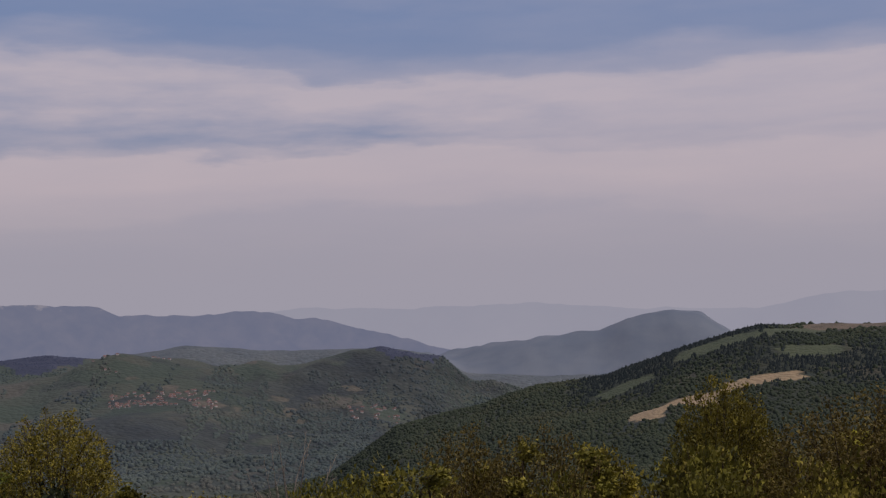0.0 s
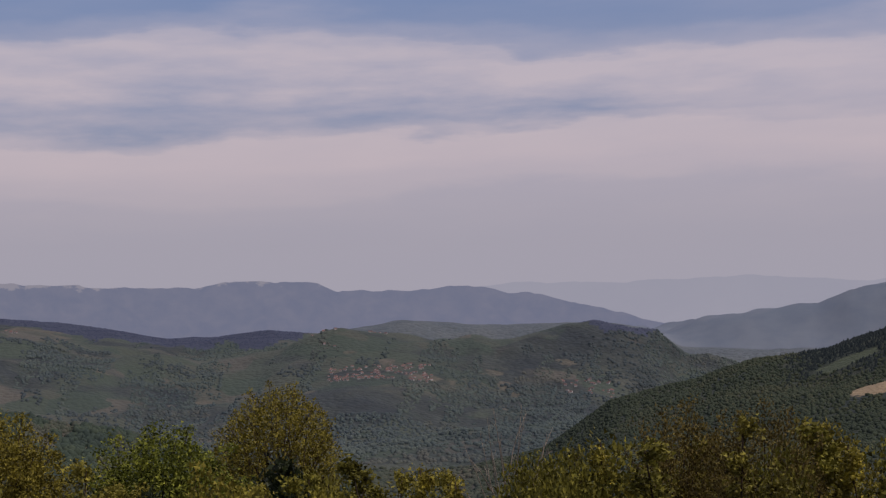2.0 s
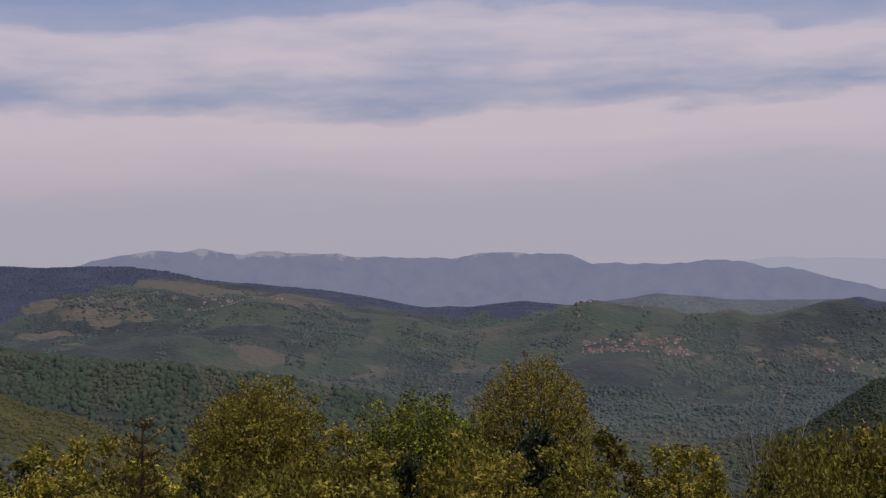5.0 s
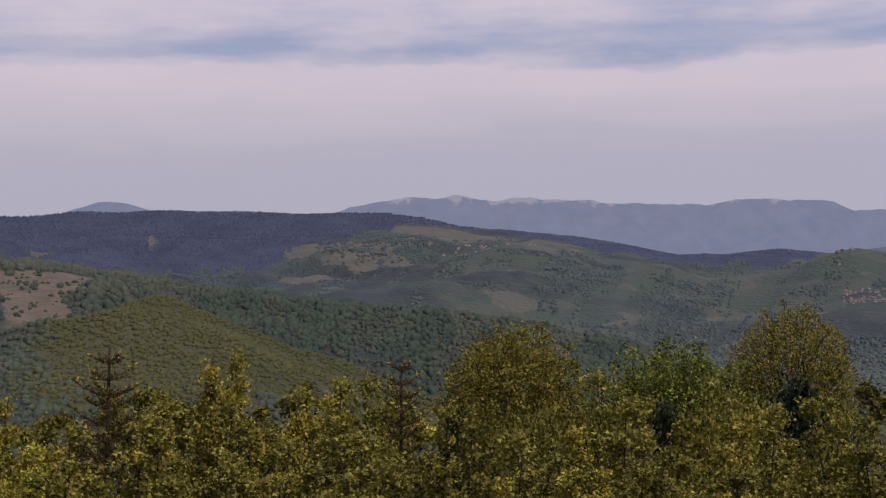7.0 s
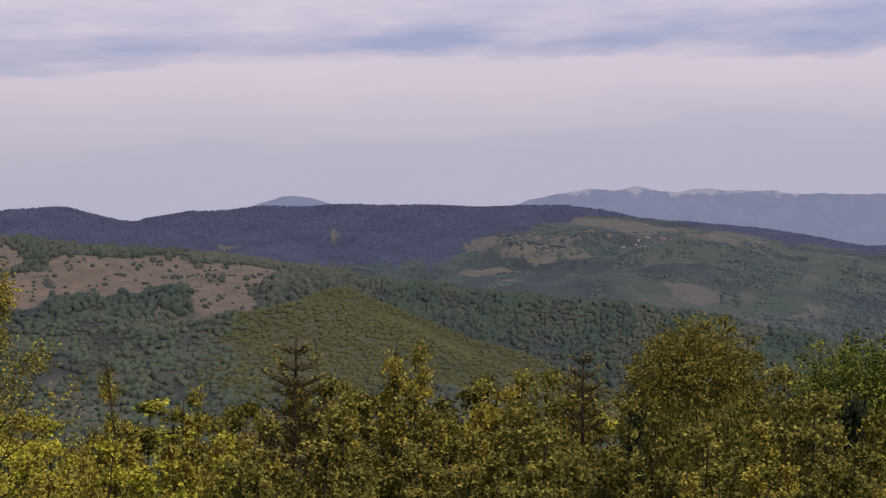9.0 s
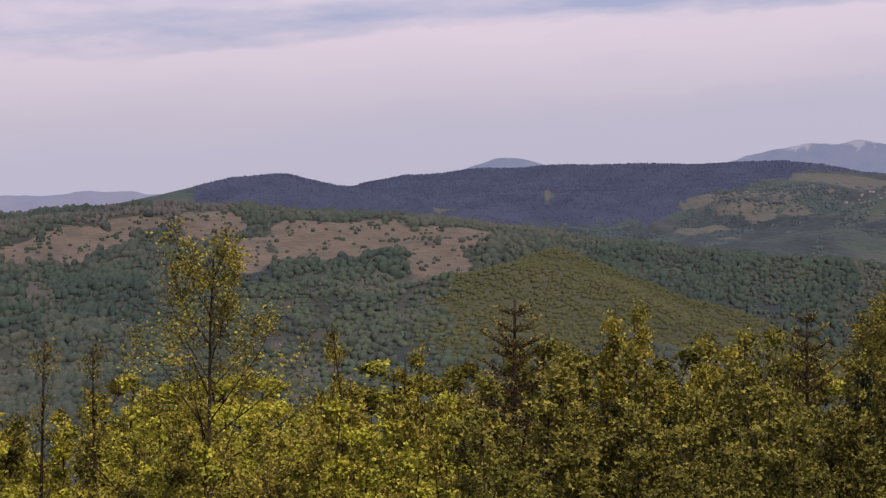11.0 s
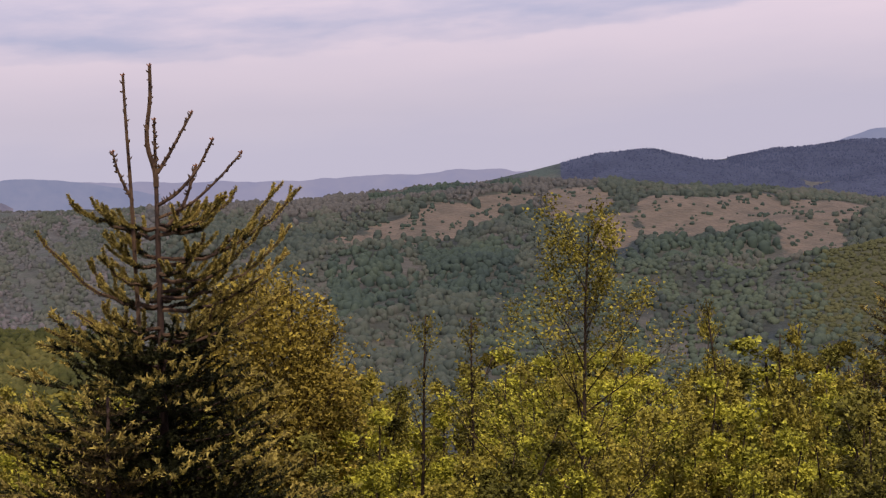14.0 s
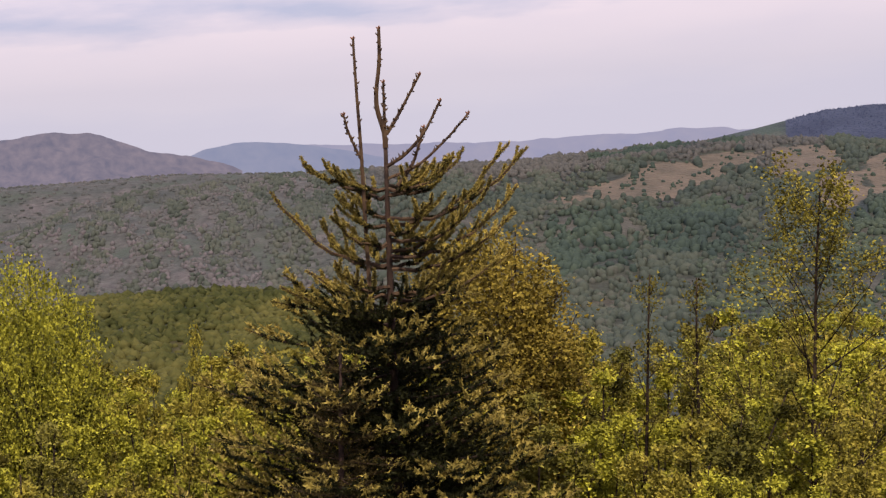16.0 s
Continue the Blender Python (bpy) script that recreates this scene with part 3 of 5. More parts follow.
def is_beech(az, r):
    wob = 12 * np.sin(az * 3.1) + 9 * np.sin(az * 7.7 + r * 0.02) + 14 * np.sin(az * 1.3 + r * 0.017) + 8 * np.sin(az * 13.1 - r * 0.05)
    return (r > 700 + wob) & (r < 975 + wob) & (az > 27.5) & (az < 43.2 + 0.05 * wob - 0.006 * (r - 850))


def build_ground():
    az = np.concatenate([np.arange(-180, -26, 6.0), np.arange(-26, 92, 0.19), np.arange(96, 180, 6.0)])
    r = np.concatenate([[2.0], np.geomspace(5, 400, 46), np.linspace(415, 1500, 76), np.linspace(1520, 3600, 90), np.linspace(3640, 4950, 22)])
    A, R = np.meshgrid(az, r)
    Z = land(A, R)
    V = np.stack([-R * np.sin(np.radians(A)), R * np.cos(np.radians(A)), Z], -1).reshape(-1, 3)
    V = np.vstack([V, [[0, 0, 0]]])
    n, k = len(az), len(r)
    i, j = np.meshgrid(np.arange(k - 1), np.arange(n), indexing="ij")
    jn = (j + 1) % n
    F = np.stack([i * n + j, (i + 1) * n + j, (i + 1) * n + jn, i * n + jn], -1).reshape(-1, 4)[:, ::-1]
    fa = ((A[:-1] + A[1:]) / 2 + 0.08).ravel()
    fr = ((R[:-1] + R[1:]) / 2).ravel()
    idx = np.zeros(len(F), int)
    idx[fr > 300] = 1
    idx[(fr > 300) & (fa < 7)] = 8
    idx[is_beech(fa, fr)] = 2
    idx[(fa > 68.5 + 0.5 * np.sin(fr * 0.02)) & (fr > 420)] = 7
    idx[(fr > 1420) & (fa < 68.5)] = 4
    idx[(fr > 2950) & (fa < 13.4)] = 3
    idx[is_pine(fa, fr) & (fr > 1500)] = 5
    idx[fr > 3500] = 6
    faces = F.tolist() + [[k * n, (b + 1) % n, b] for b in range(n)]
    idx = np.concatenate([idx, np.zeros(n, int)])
    mats = [M[q] for q in ("slope", "wood_floor", "spur", "blue_hill", "valley", "hazed_pine_floor", "far_floor", "bare_floor", "right_floor")]
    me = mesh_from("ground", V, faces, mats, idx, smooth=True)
    for attr, patches in (("pasture", PASTURES), ("straw", STRAW), ("lea", LEAS), ("fallow", FALLOW + CLEARINGS)):
        me.attributes.new(attr, "FLOAT", "POINT").data.foreach_set("value", np.append(openness(patches, A.ravel(), R.ravel()), -1.0))
    ob = new("ground", me)
    tagged(ob, "rolling hilly land with woods, dry pastures and a hazy valley", "ground", kind="structure")


build_ground()


def build_range(name, profile, r, material, label, rough=0.05, seed=1, ribs=18):
    """A far mountain range: a long body with a broken crest and spurs running down to the plain."""
    p = np.array(profile)
    az = np.arange(p[0, 0], p[-1, 0] + 0.01, 0.12)
    g = np.random.default_rng(seed)
    e = np.interp(az, p[:, 0], p[:, 1])
    for w in np.geomspace(0.35, 3, 9):
        e = e + rough * 0.4 * (w / 2) * np.sin(2 * np.pi * az / w + g.uniform(0, 6.3))
    rows, steps = [], 14
    for s in range(steps + 1):
        f = s / steps
        spur = sum(np.sin(az * q + g.uniform(0, 6.3)) for q in (1.7, 3.1, 5.3)) * ribs * math.sin(math.pi * f)
        rr = r - 260 * f + spur
        zz = EYE + r * np.tan(np.radians(e)) * (1 - f) + (EYE + r * math.tan(radians(-2.6))) * f
        rows.append(np.stack([-rr * np.sin(np.radians(az)), rr * np.cos(np.radians(az)), zz], -1))
    back = rows[0] * np.array([1.03, 1.03, 1])
    back[:, 2] -= 60
    rows = [back] + rows
    n, k = len(az), len(rows)
    i, j = np.meshgrid(np.arange(k - 1), np.arange(n - 1), indexing="ij")
    F = np.stack([i * n + j, (i + 1) * n + j, (i + 1) * n + j + 1, i * n + j + 1], -1).reshape(-1, 4)
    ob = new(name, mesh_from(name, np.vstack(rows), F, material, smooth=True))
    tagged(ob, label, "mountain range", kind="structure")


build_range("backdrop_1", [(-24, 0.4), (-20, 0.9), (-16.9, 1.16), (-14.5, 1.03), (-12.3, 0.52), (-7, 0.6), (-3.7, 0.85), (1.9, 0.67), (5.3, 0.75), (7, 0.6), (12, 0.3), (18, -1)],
            4850, M["hazed_far_range"], "pale far mountains fading into the haze", 0.03, 2)
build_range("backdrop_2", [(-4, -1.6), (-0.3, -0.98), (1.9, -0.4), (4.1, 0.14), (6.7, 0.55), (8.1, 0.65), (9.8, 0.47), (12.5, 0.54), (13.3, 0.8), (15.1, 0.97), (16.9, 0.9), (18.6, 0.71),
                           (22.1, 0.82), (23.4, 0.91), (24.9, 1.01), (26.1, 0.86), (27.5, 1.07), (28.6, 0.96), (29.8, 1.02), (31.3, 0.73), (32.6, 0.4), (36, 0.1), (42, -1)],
            4600, M["hazed_blue_range"], "blue hazy mountain range with pale rocky crests", 0.05, 3)
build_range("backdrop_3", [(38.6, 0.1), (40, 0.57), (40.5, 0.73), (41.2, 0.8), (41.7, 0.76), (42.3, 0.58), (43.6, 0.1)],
            4500, M["hazed_blue_range"], "blue round mountain top behind a dark ridge", 0.02, 4)
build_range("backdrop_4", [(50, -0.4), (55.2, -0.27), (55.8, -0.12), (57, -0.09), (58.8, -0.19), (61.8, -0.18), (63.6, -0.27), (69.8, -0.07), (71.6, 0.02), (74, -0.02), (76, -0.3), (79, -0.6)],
            4600, M["hazed_left_range"], "pale pinkish plateau on the skyline", 0.03, 5)
build_range("backdrop_5", [(69, -0.6), (71.6, -0.02), (73.3, 0.2), (74.8, 0.26), (76, 0.02), (77.2, -0.5)], 4400, M["hazed_blue_range"], "bluish wooded mountain", 0.02, 7)
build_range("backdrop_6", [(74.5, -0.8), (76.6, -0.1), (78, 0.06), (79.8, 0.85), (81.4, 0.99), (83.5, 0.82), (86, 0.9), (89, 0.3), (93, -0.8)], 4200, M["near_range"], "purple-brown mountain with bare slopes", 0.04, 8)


# ---------------------------------------------------------------- woods on the hills
def ico(sub):
    bm = bmesh.new()
    bmesh.ops.create_icosphere(bm, subdivisions=sub, radius=1)
    v = np.array([q.co[:] for q in bm.verts])
    f = np.array([[q.index for q in p.verts] for p in bm.faces])
    bm.free()
    return v, f


def crown_shape(sub=1, floor=-0.5):
    """A rounded crown, open below."""
    v, f = ico(sub)
    f = f[v[f][:, :, 2].mean(1) > floor]
    used = np.unique(f)
    renum = np.full(len(v), -1)
    renum[used] = np.arange(len(used))
    return v[used], renum[f]


def round_crown(sides=7):
    """A full rounded crown down to its skirts."""
    rings = [(0.86, -0.55), (1.0, 0.05), (0.74, 0.6)]
    v = [[q * math.cos(2 * math.pi * (k + 0.5 * i) / sides), q * math.sin(2 * math.pi * (k + 0.5 * i) / sides), z] for i, (q, z) in enumerate(rings) for k in range(sides)] + [[0, 0, 0.92]]
    f = []
    for i in range(2):
        for k in range(sides):
            a, b, c, d = i * sides + k, i * sides + (k + 1) % sides, (i + 1) * sides + k, (i + 1) * sides + (k - 1) % sides
            f += [[a, b, c], [a, c, d]]
    f += [[2 * sides + k, 2 * sides + (k + 1) % sides, 3 * sides] for k in range(sides)]
    return np.array(v), np.array(f)


def cone_tree(sides=6):
    v = [[math.cos(2 * math.pi * k / sides), math.sin(2 * math.pi * k / sides), -0.9] for k in range(sides)] + [[0, 0, 1.3]]
    return np.array(v), np.array([[k, (k + 1) % sides, sides] for k in range(sides)])


def scatter(name, base, pos, size, tall, material, label, lumpy=0.25, seed=1, soft=True, sink=0.3):
    """One mesh of many crowns: base shape, places, crown radii and their height over radius."""
    g = np.random.default_rng(seed)
    v, f = base
    n = len(pos)
    turn = g.uniform(0, 6.283, n)
    c, s = np.cos(turn)[:, None], np.sin(turn)[:, None]
    k = 1 + g.uniform(-lumpy, lumpy, (n, len(v)))
    x, y, z = v[:, 0] * k, v[:, 1] * k, v[:, 2] * k
    X = (x * c - y * s) * size[:, None] + pos[:, :1]
    Y = (x * s + y * c) * size[:, None] + pos[:, 1:2]
    Z = (z * tall[:, None] + (sink if soft else 0.75) * tall[:, None]) * size[:, None] + pos[:, 2:3]
    V = np.stack([X, Y, Z], -1).reshape(-1, 3)
    F = (f[None] + (np.arange(n) * len(v))[:, None, None]).reshape(-1, f.shape[1])
    me = mesh_from(name, V, F, material, smooth=soft)
    ob = new(name, me)
    return tagged(ob, label, "woods", kind="stuff")


def spread(az0, az1, r0, r1, area, seed):
    g = np.random.default_rng(seed)
    n = int(radians(az1 - az0) * (r1**2 - r0**2) / 2 / area)
    a = g.uniform(az0, az1, n)
    r = np.sqrt(g.uniform(r0**2, r1**2, n))
    return a, r, g


def place(a, r):
    return np.stack([-r * np.sin(np.radians(a)), r * np.cos(np.radians(a)), land(a, r)], -1)


def build_woods():
    # nearer hills: closed woods of broad leaved crowns, with clearings
    a, r, g = spread(-21, 7, 780, 1400, 9, 11)
    k = ~inside(PASTURES, a, r) & ~inside(STRAW, a, r) & ~inside(LEAS, a, r)
    fir = k & is_pine(a + g.normal(0, 0.35, len(a)), r + g.normal(0, 14, len(a)))
    k &= ~fir
    scatter("right_hill_woods", crown_shape(), place(a[k], r[k]), g.uniform(0.9, 2.1, k.sum()), g.uniform(0.7, 1.2, k.sum()), M["dark_wood"], "dark green woods on a long slope", 0.2, 12, sink=0.1)
    scatter("dark_woods", cone_tree(), place(a[fir], r[fir]), g.uniform(0.9, 1.6, fir.sum()), g.uniform(0.7, 1.15, fir.sum()), M["dark_pine"], "dark close-grown conifers along a crest", 0.2, 8, False)
    a, r, g = spread(6, 12, 700, 1420, 34, 19)
    scatter("low_woods", round_crown(5), place(a, r), g.uniform(2.2, 3.8, len(a)), g.uniform(0.5, 0.8, len(a)), M["wood_near"], "mixed spring woods low in the valley", 0.16, 13, sink=0.0)
    a, r, g = spread(12, 69.5, 500, 1370, 20, 16)
    open_here = inside(PASTURES, a, r)
    beech = is_beech(a + g.normal(0, 0.5, len(a)), r + g.normal(0, 10, len(a)))
    zone = np.sin(a * 1.7 + r * 0.012) + 0.6 * np.sin(a * 4.1 - r * 0.031) + 0.4 * np.sin(a * 9.3 + r * 0.05)
    dark = (np.abs(r - 965 - 10 * zone) < 34) & (a > 44) & (a < 52.5) | (np.abs(a - 57.5 - 0.4 * zone) < 2.0) & (r > 860) & (r < 1030) | (np.abs(a - 61.3 - 0.3 * zone) < 1.6) & (r > 800) & (r < 985) | (a < 38.5) & (r > 985) & (zone > -0.3) | (np.abs(r - 1255) < 28 + 10 * zone) & (a > 55) & (a < 61)
    fresh = (r < 915 + 18 * zone) & (a > 40) & (a < 57) & (zone > -0.75)
    fade = (r > 1160 + 20 * zone) & (a > 52)
    kinds = [("dark_hill_woods", dark & ~beech, "dark_stand", "dark green stands of full-grown trees on the hillside", 1.0, 1.0),
             ("young_woods", fresh & ~dark & ~beech, "young_wood", "bright green young woods low on the hillside", 0.8, 0.75), ("grey_woods", fade & ~dark, "grey_wood", "brownish woods just coming into leaf on the hilltop", 0.95, 1.0)]
    rest = ~open_here & ~beech
    for n, (name, which, mat, label, big, high) in enumerate(kinds):
        k = rest & which
        rest &= ~which
        scatter(name, round_crown(6), place(a[k], r[k]), big * g.uniform(1.5, 3.3, k.sum()) * (1 + 0.15 * zone[k]), high * g.uniform(0.8, 1.7, k.sum()), M[mat], label, 0.22, 30 + n, sink=0.2)
    scatter("hill_woods", round_crown(6), place(a[rest], r[rest]), g.uniform(1.4, 3.3, rest.sum()) * (1 + 0.18 * zone[rest]), g.uniform(0.8, 1.6, rest.sum()), M["wood_near"], "mixed spring woods covering the nearer hillsides", 0.22, 1, sink=0.2)
    a, r, g = spread(26.5, 45, 680, 1010, 8, 20)
    k = is_beech(a + g.normal(0, 0.5, len(a)), r + g.normal(0, 10, len(a))) & ~inside(PASTURES, a, r)
    scatter("beech_woods", round_crown(5), place(a[k], r[k]), g.uniform(0.9, 1.9, k.sum()), g.uniform(0.6, 1.1, k.sum()), M["beech"], "olive green beech woods on a rounded spur", 0.2, 2, sink=0.1)
    a, r, g = spread(69.5, 88, 480, 1420, 13, 9)
    zone = np.sin(a * 2.3 + r * 0.017) + np.sin(a * 5.1 - r * 0.041) + 0.6 * np.sin(a * 11 + r * 0.09) + g.normal(0, 0.35, len(a))
    k = ~inside(FALLOW, a, r) & (zone > -0.95 + 0.1 * np.maximum(a - 76, 0))
    leafy = k & ((zone > 0.75) | (a < 73.5) & (zone > -0.2))
    k &= ~leafy
    scatter("bare_woods", round_crown(5), place(a[k], r[k]), g.uniform(0.9, 2.3, k.sum()), g.uniform(0.7, 1.5, k.sum()), M["bare_wood"], "grey-brown woods half in leaf on a far slope", 0.24, 9, sink=0.1)
    scatter("leafing_woods", round_crown(5), place(a[leafy], r[leafy]), g.uniform(1.1, 2.6, leafy.sum()), g.uniform(0.8, 1.6, leafy.sum()), M["leafing_wood"], "grey-green stands coming into leaf on a far slope", 0.24, 29, sink=0.15)
    # bushes on the pastures
    a, r, g = spread(38, 64, 930, 1290, 30, 12)
    k = inside(PASTURES, a, r) & (g.uniform(0, 1, len(a)) < 0.09 + 0.8 * (np.sin(a * 3.1 + r * 0.085) + 0.5 * np.sin(a * 9 - r * 0.03) > 0.62))
    scatter("pasture_bushes", round_crown(6), place(a[k], r[k]), g.uniform(0.5, 2.0, k.sum()), g.uniform(0.8, 1.2, k.sum()), M["dark_stand"], "scattered dark bushes on dry pasture", 0.2, 3, sink=0.2)
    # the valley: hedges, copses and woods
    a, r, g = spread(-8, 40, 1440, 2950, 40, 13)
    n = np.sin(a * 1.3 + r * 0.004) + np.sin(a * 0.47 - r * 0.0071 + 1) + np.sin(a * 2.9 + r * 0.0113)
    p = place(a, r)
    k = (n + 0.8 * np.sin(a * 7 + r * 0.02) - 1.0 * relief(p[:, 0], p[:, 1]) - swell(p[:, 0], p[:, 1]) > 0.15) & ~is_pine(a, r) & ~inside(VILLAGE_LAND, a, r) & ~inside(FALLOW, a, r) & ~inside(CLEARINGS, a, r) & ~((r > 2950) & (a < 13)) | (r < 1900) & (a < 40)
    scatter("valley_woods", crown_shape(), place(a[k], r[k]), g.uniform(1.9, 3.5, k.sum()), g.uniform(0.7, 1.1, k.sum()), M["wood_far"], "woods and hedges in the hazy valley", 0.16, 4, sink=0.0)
    a, r, g = spread(66, 90, 1900, 3300, 420, 17)
    scatter("far_woods", crown_shape(), place(a, r), g.uniform(2.5, 4.5, len(a)), g.uniform(0.4, 0.7, len(a)), M["bare_wood"], "grey-brown distant woods on rolling hills", 0.28, 10)
    a, r, g = spread(0, 33, 1700, 3000, 75, 18)
    p = place(a, r)
    k = (inside(COPSES, a, r) | (r < 1900) & (a > 3) & (a < 20) | (swell(p[:, 0], p[:, 1]) < -0.75 + 0.12 * np.sin(a * 9 + r * 0.03))) & (r < 2700) & ~is_pine(a, r) & ~inside(VILLAGE_LAND, a, r)
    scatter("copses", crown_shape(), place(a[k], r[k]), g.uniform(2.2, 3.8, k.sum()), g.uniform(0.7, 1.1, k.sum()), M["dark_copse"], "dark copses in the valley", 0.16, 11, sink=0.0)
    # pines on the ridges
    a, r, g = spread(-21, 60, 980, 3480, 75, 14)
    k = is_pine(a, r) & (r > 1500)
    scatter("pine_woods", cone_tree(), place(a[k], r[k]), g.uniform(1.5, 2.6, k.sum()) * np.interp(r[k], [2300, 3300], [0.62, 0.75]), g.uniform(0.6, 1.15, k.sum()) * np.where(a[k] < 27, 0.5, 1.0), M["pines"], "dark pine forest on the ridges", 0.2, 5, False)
    # the green shoulder close by on the left
    a, r, g = spread(64, 90, 225, 375, 2.6, 15)
    scatter("shoulder_woods", crown_shape(), place(a, r), g.uniform(0.6, 1.6, len(a)), g.uniform(0.6, 1.15, len(a)), M["spur_leaf"], "green broad leaved wood on a near shoulder", 0.45, 6)


# ---------------------------------------------------------------- trees close by
class Shape:
    """Gathers tubes and leaves of one mesh."""

    def __init__(self):
        self.v, self.f, self.n = [], [], 0

    def add(self, v, f):
        self.v.append(np.asarray(v, float))
        self.f += (np.asarray(f) + self.n).tolist()
        self.n += len(v)

    def tube(self, pts, r0, r1, sides=4):
        pts = np.asarray(pts, float)
        n = len(pts)
        d = np.gradient(pts, axis=0)
        d /= np.linalg.norm(d, axis=1)[:, None] + 1e-9
        u = np.cross(d, [0.31, 0.83, 0.47])
        u /= np.linalg.norm(u, axis=1)[:, None] + 1e-9
        w = np.cross(d, u)
        rad = np.linspace(r0, r1, n)[:, None, None]
        ang = np.arange(sides) * 2 * np.pi / sides
        ring = pts[:, None] + rad * (np.cos(ang)[None, :, None] * u[:, None] + np.sin(ang)[None, :, None] * w[:, None])
        i, j = np.meshgrid(np.arange(n - 1), np.arange(sides), indexing="ij")
        jn = (j + 1) % sides
        f = np.stack([i * sides + j, i * sides + jn, (i + 1) * sides + jn, (i + 1) * sides + j], -1).reshape(-1, 4)
        self.add(ring.reshape(-1, 3), f)
        self.f.append([self.n - sides + q for q in range(sides)])

    def blades(self, pos, along_dir, length, width, g, tri=False, level=0.0):
        """Leaves or needles from pos in the given directions; length and width may vary."""
        pos, d = np.asarray(pos, float), np.asarray(along_dir, float)
        d = d / (np.linalg.norm(d, axis=1)[:, None] + 1e-9)
        n = len(pos)
        side = np.cross(d, g.normal(size=(n, 3)) + [0, 0, level])
        side /= np.linalg.norm(side, axis=1)[:, None] + 1e-9
        up = np.cross(side, d)
        L, W = np.broadcast_to(length, n)[:, None], np.broadcast_to(width, n)[:, None]
        if tri:
            v = np.stack([pos - side * W / 2, pos + side * W / 2, pos + d * L], 1)
            f = np.arange(n * 3).reshape(n, 3)
        else:
            v = np.stack([pos, pos + d * L * 0.5 + side * W / 2 + up * W * 0.12, pos + d * L, pos + d * L * 0.5 - side * W / 2 + up * W * 0.12], 1)
            f = np.arange(n * 4).reshape(n, 4)
        self.add(v.reshape(-1, 3), f)

    def mesh(self, name, material, smooth=False):
        return mesh_from(name, np.vstack(self.v), self.f, material, smooth=smooth)


def curve(p, d, length, bend, n, g, wob=0.06):
    """A branch from p along d that bends by the vector bend, with n points."""
    d = np.asarray(d, float) / np.linalg.norm(d)
    pts, step = [np.asarray(p, float)], length / (n - 1)
    for _ in range(n - 1):
        d = d + np.asarray(bend) / (n - 1) + g.normal(0, wob, 3)
        d /= np.linalg.norm(d)
        pts.append(pts[-1] + d * step)
    return np.array(pts)


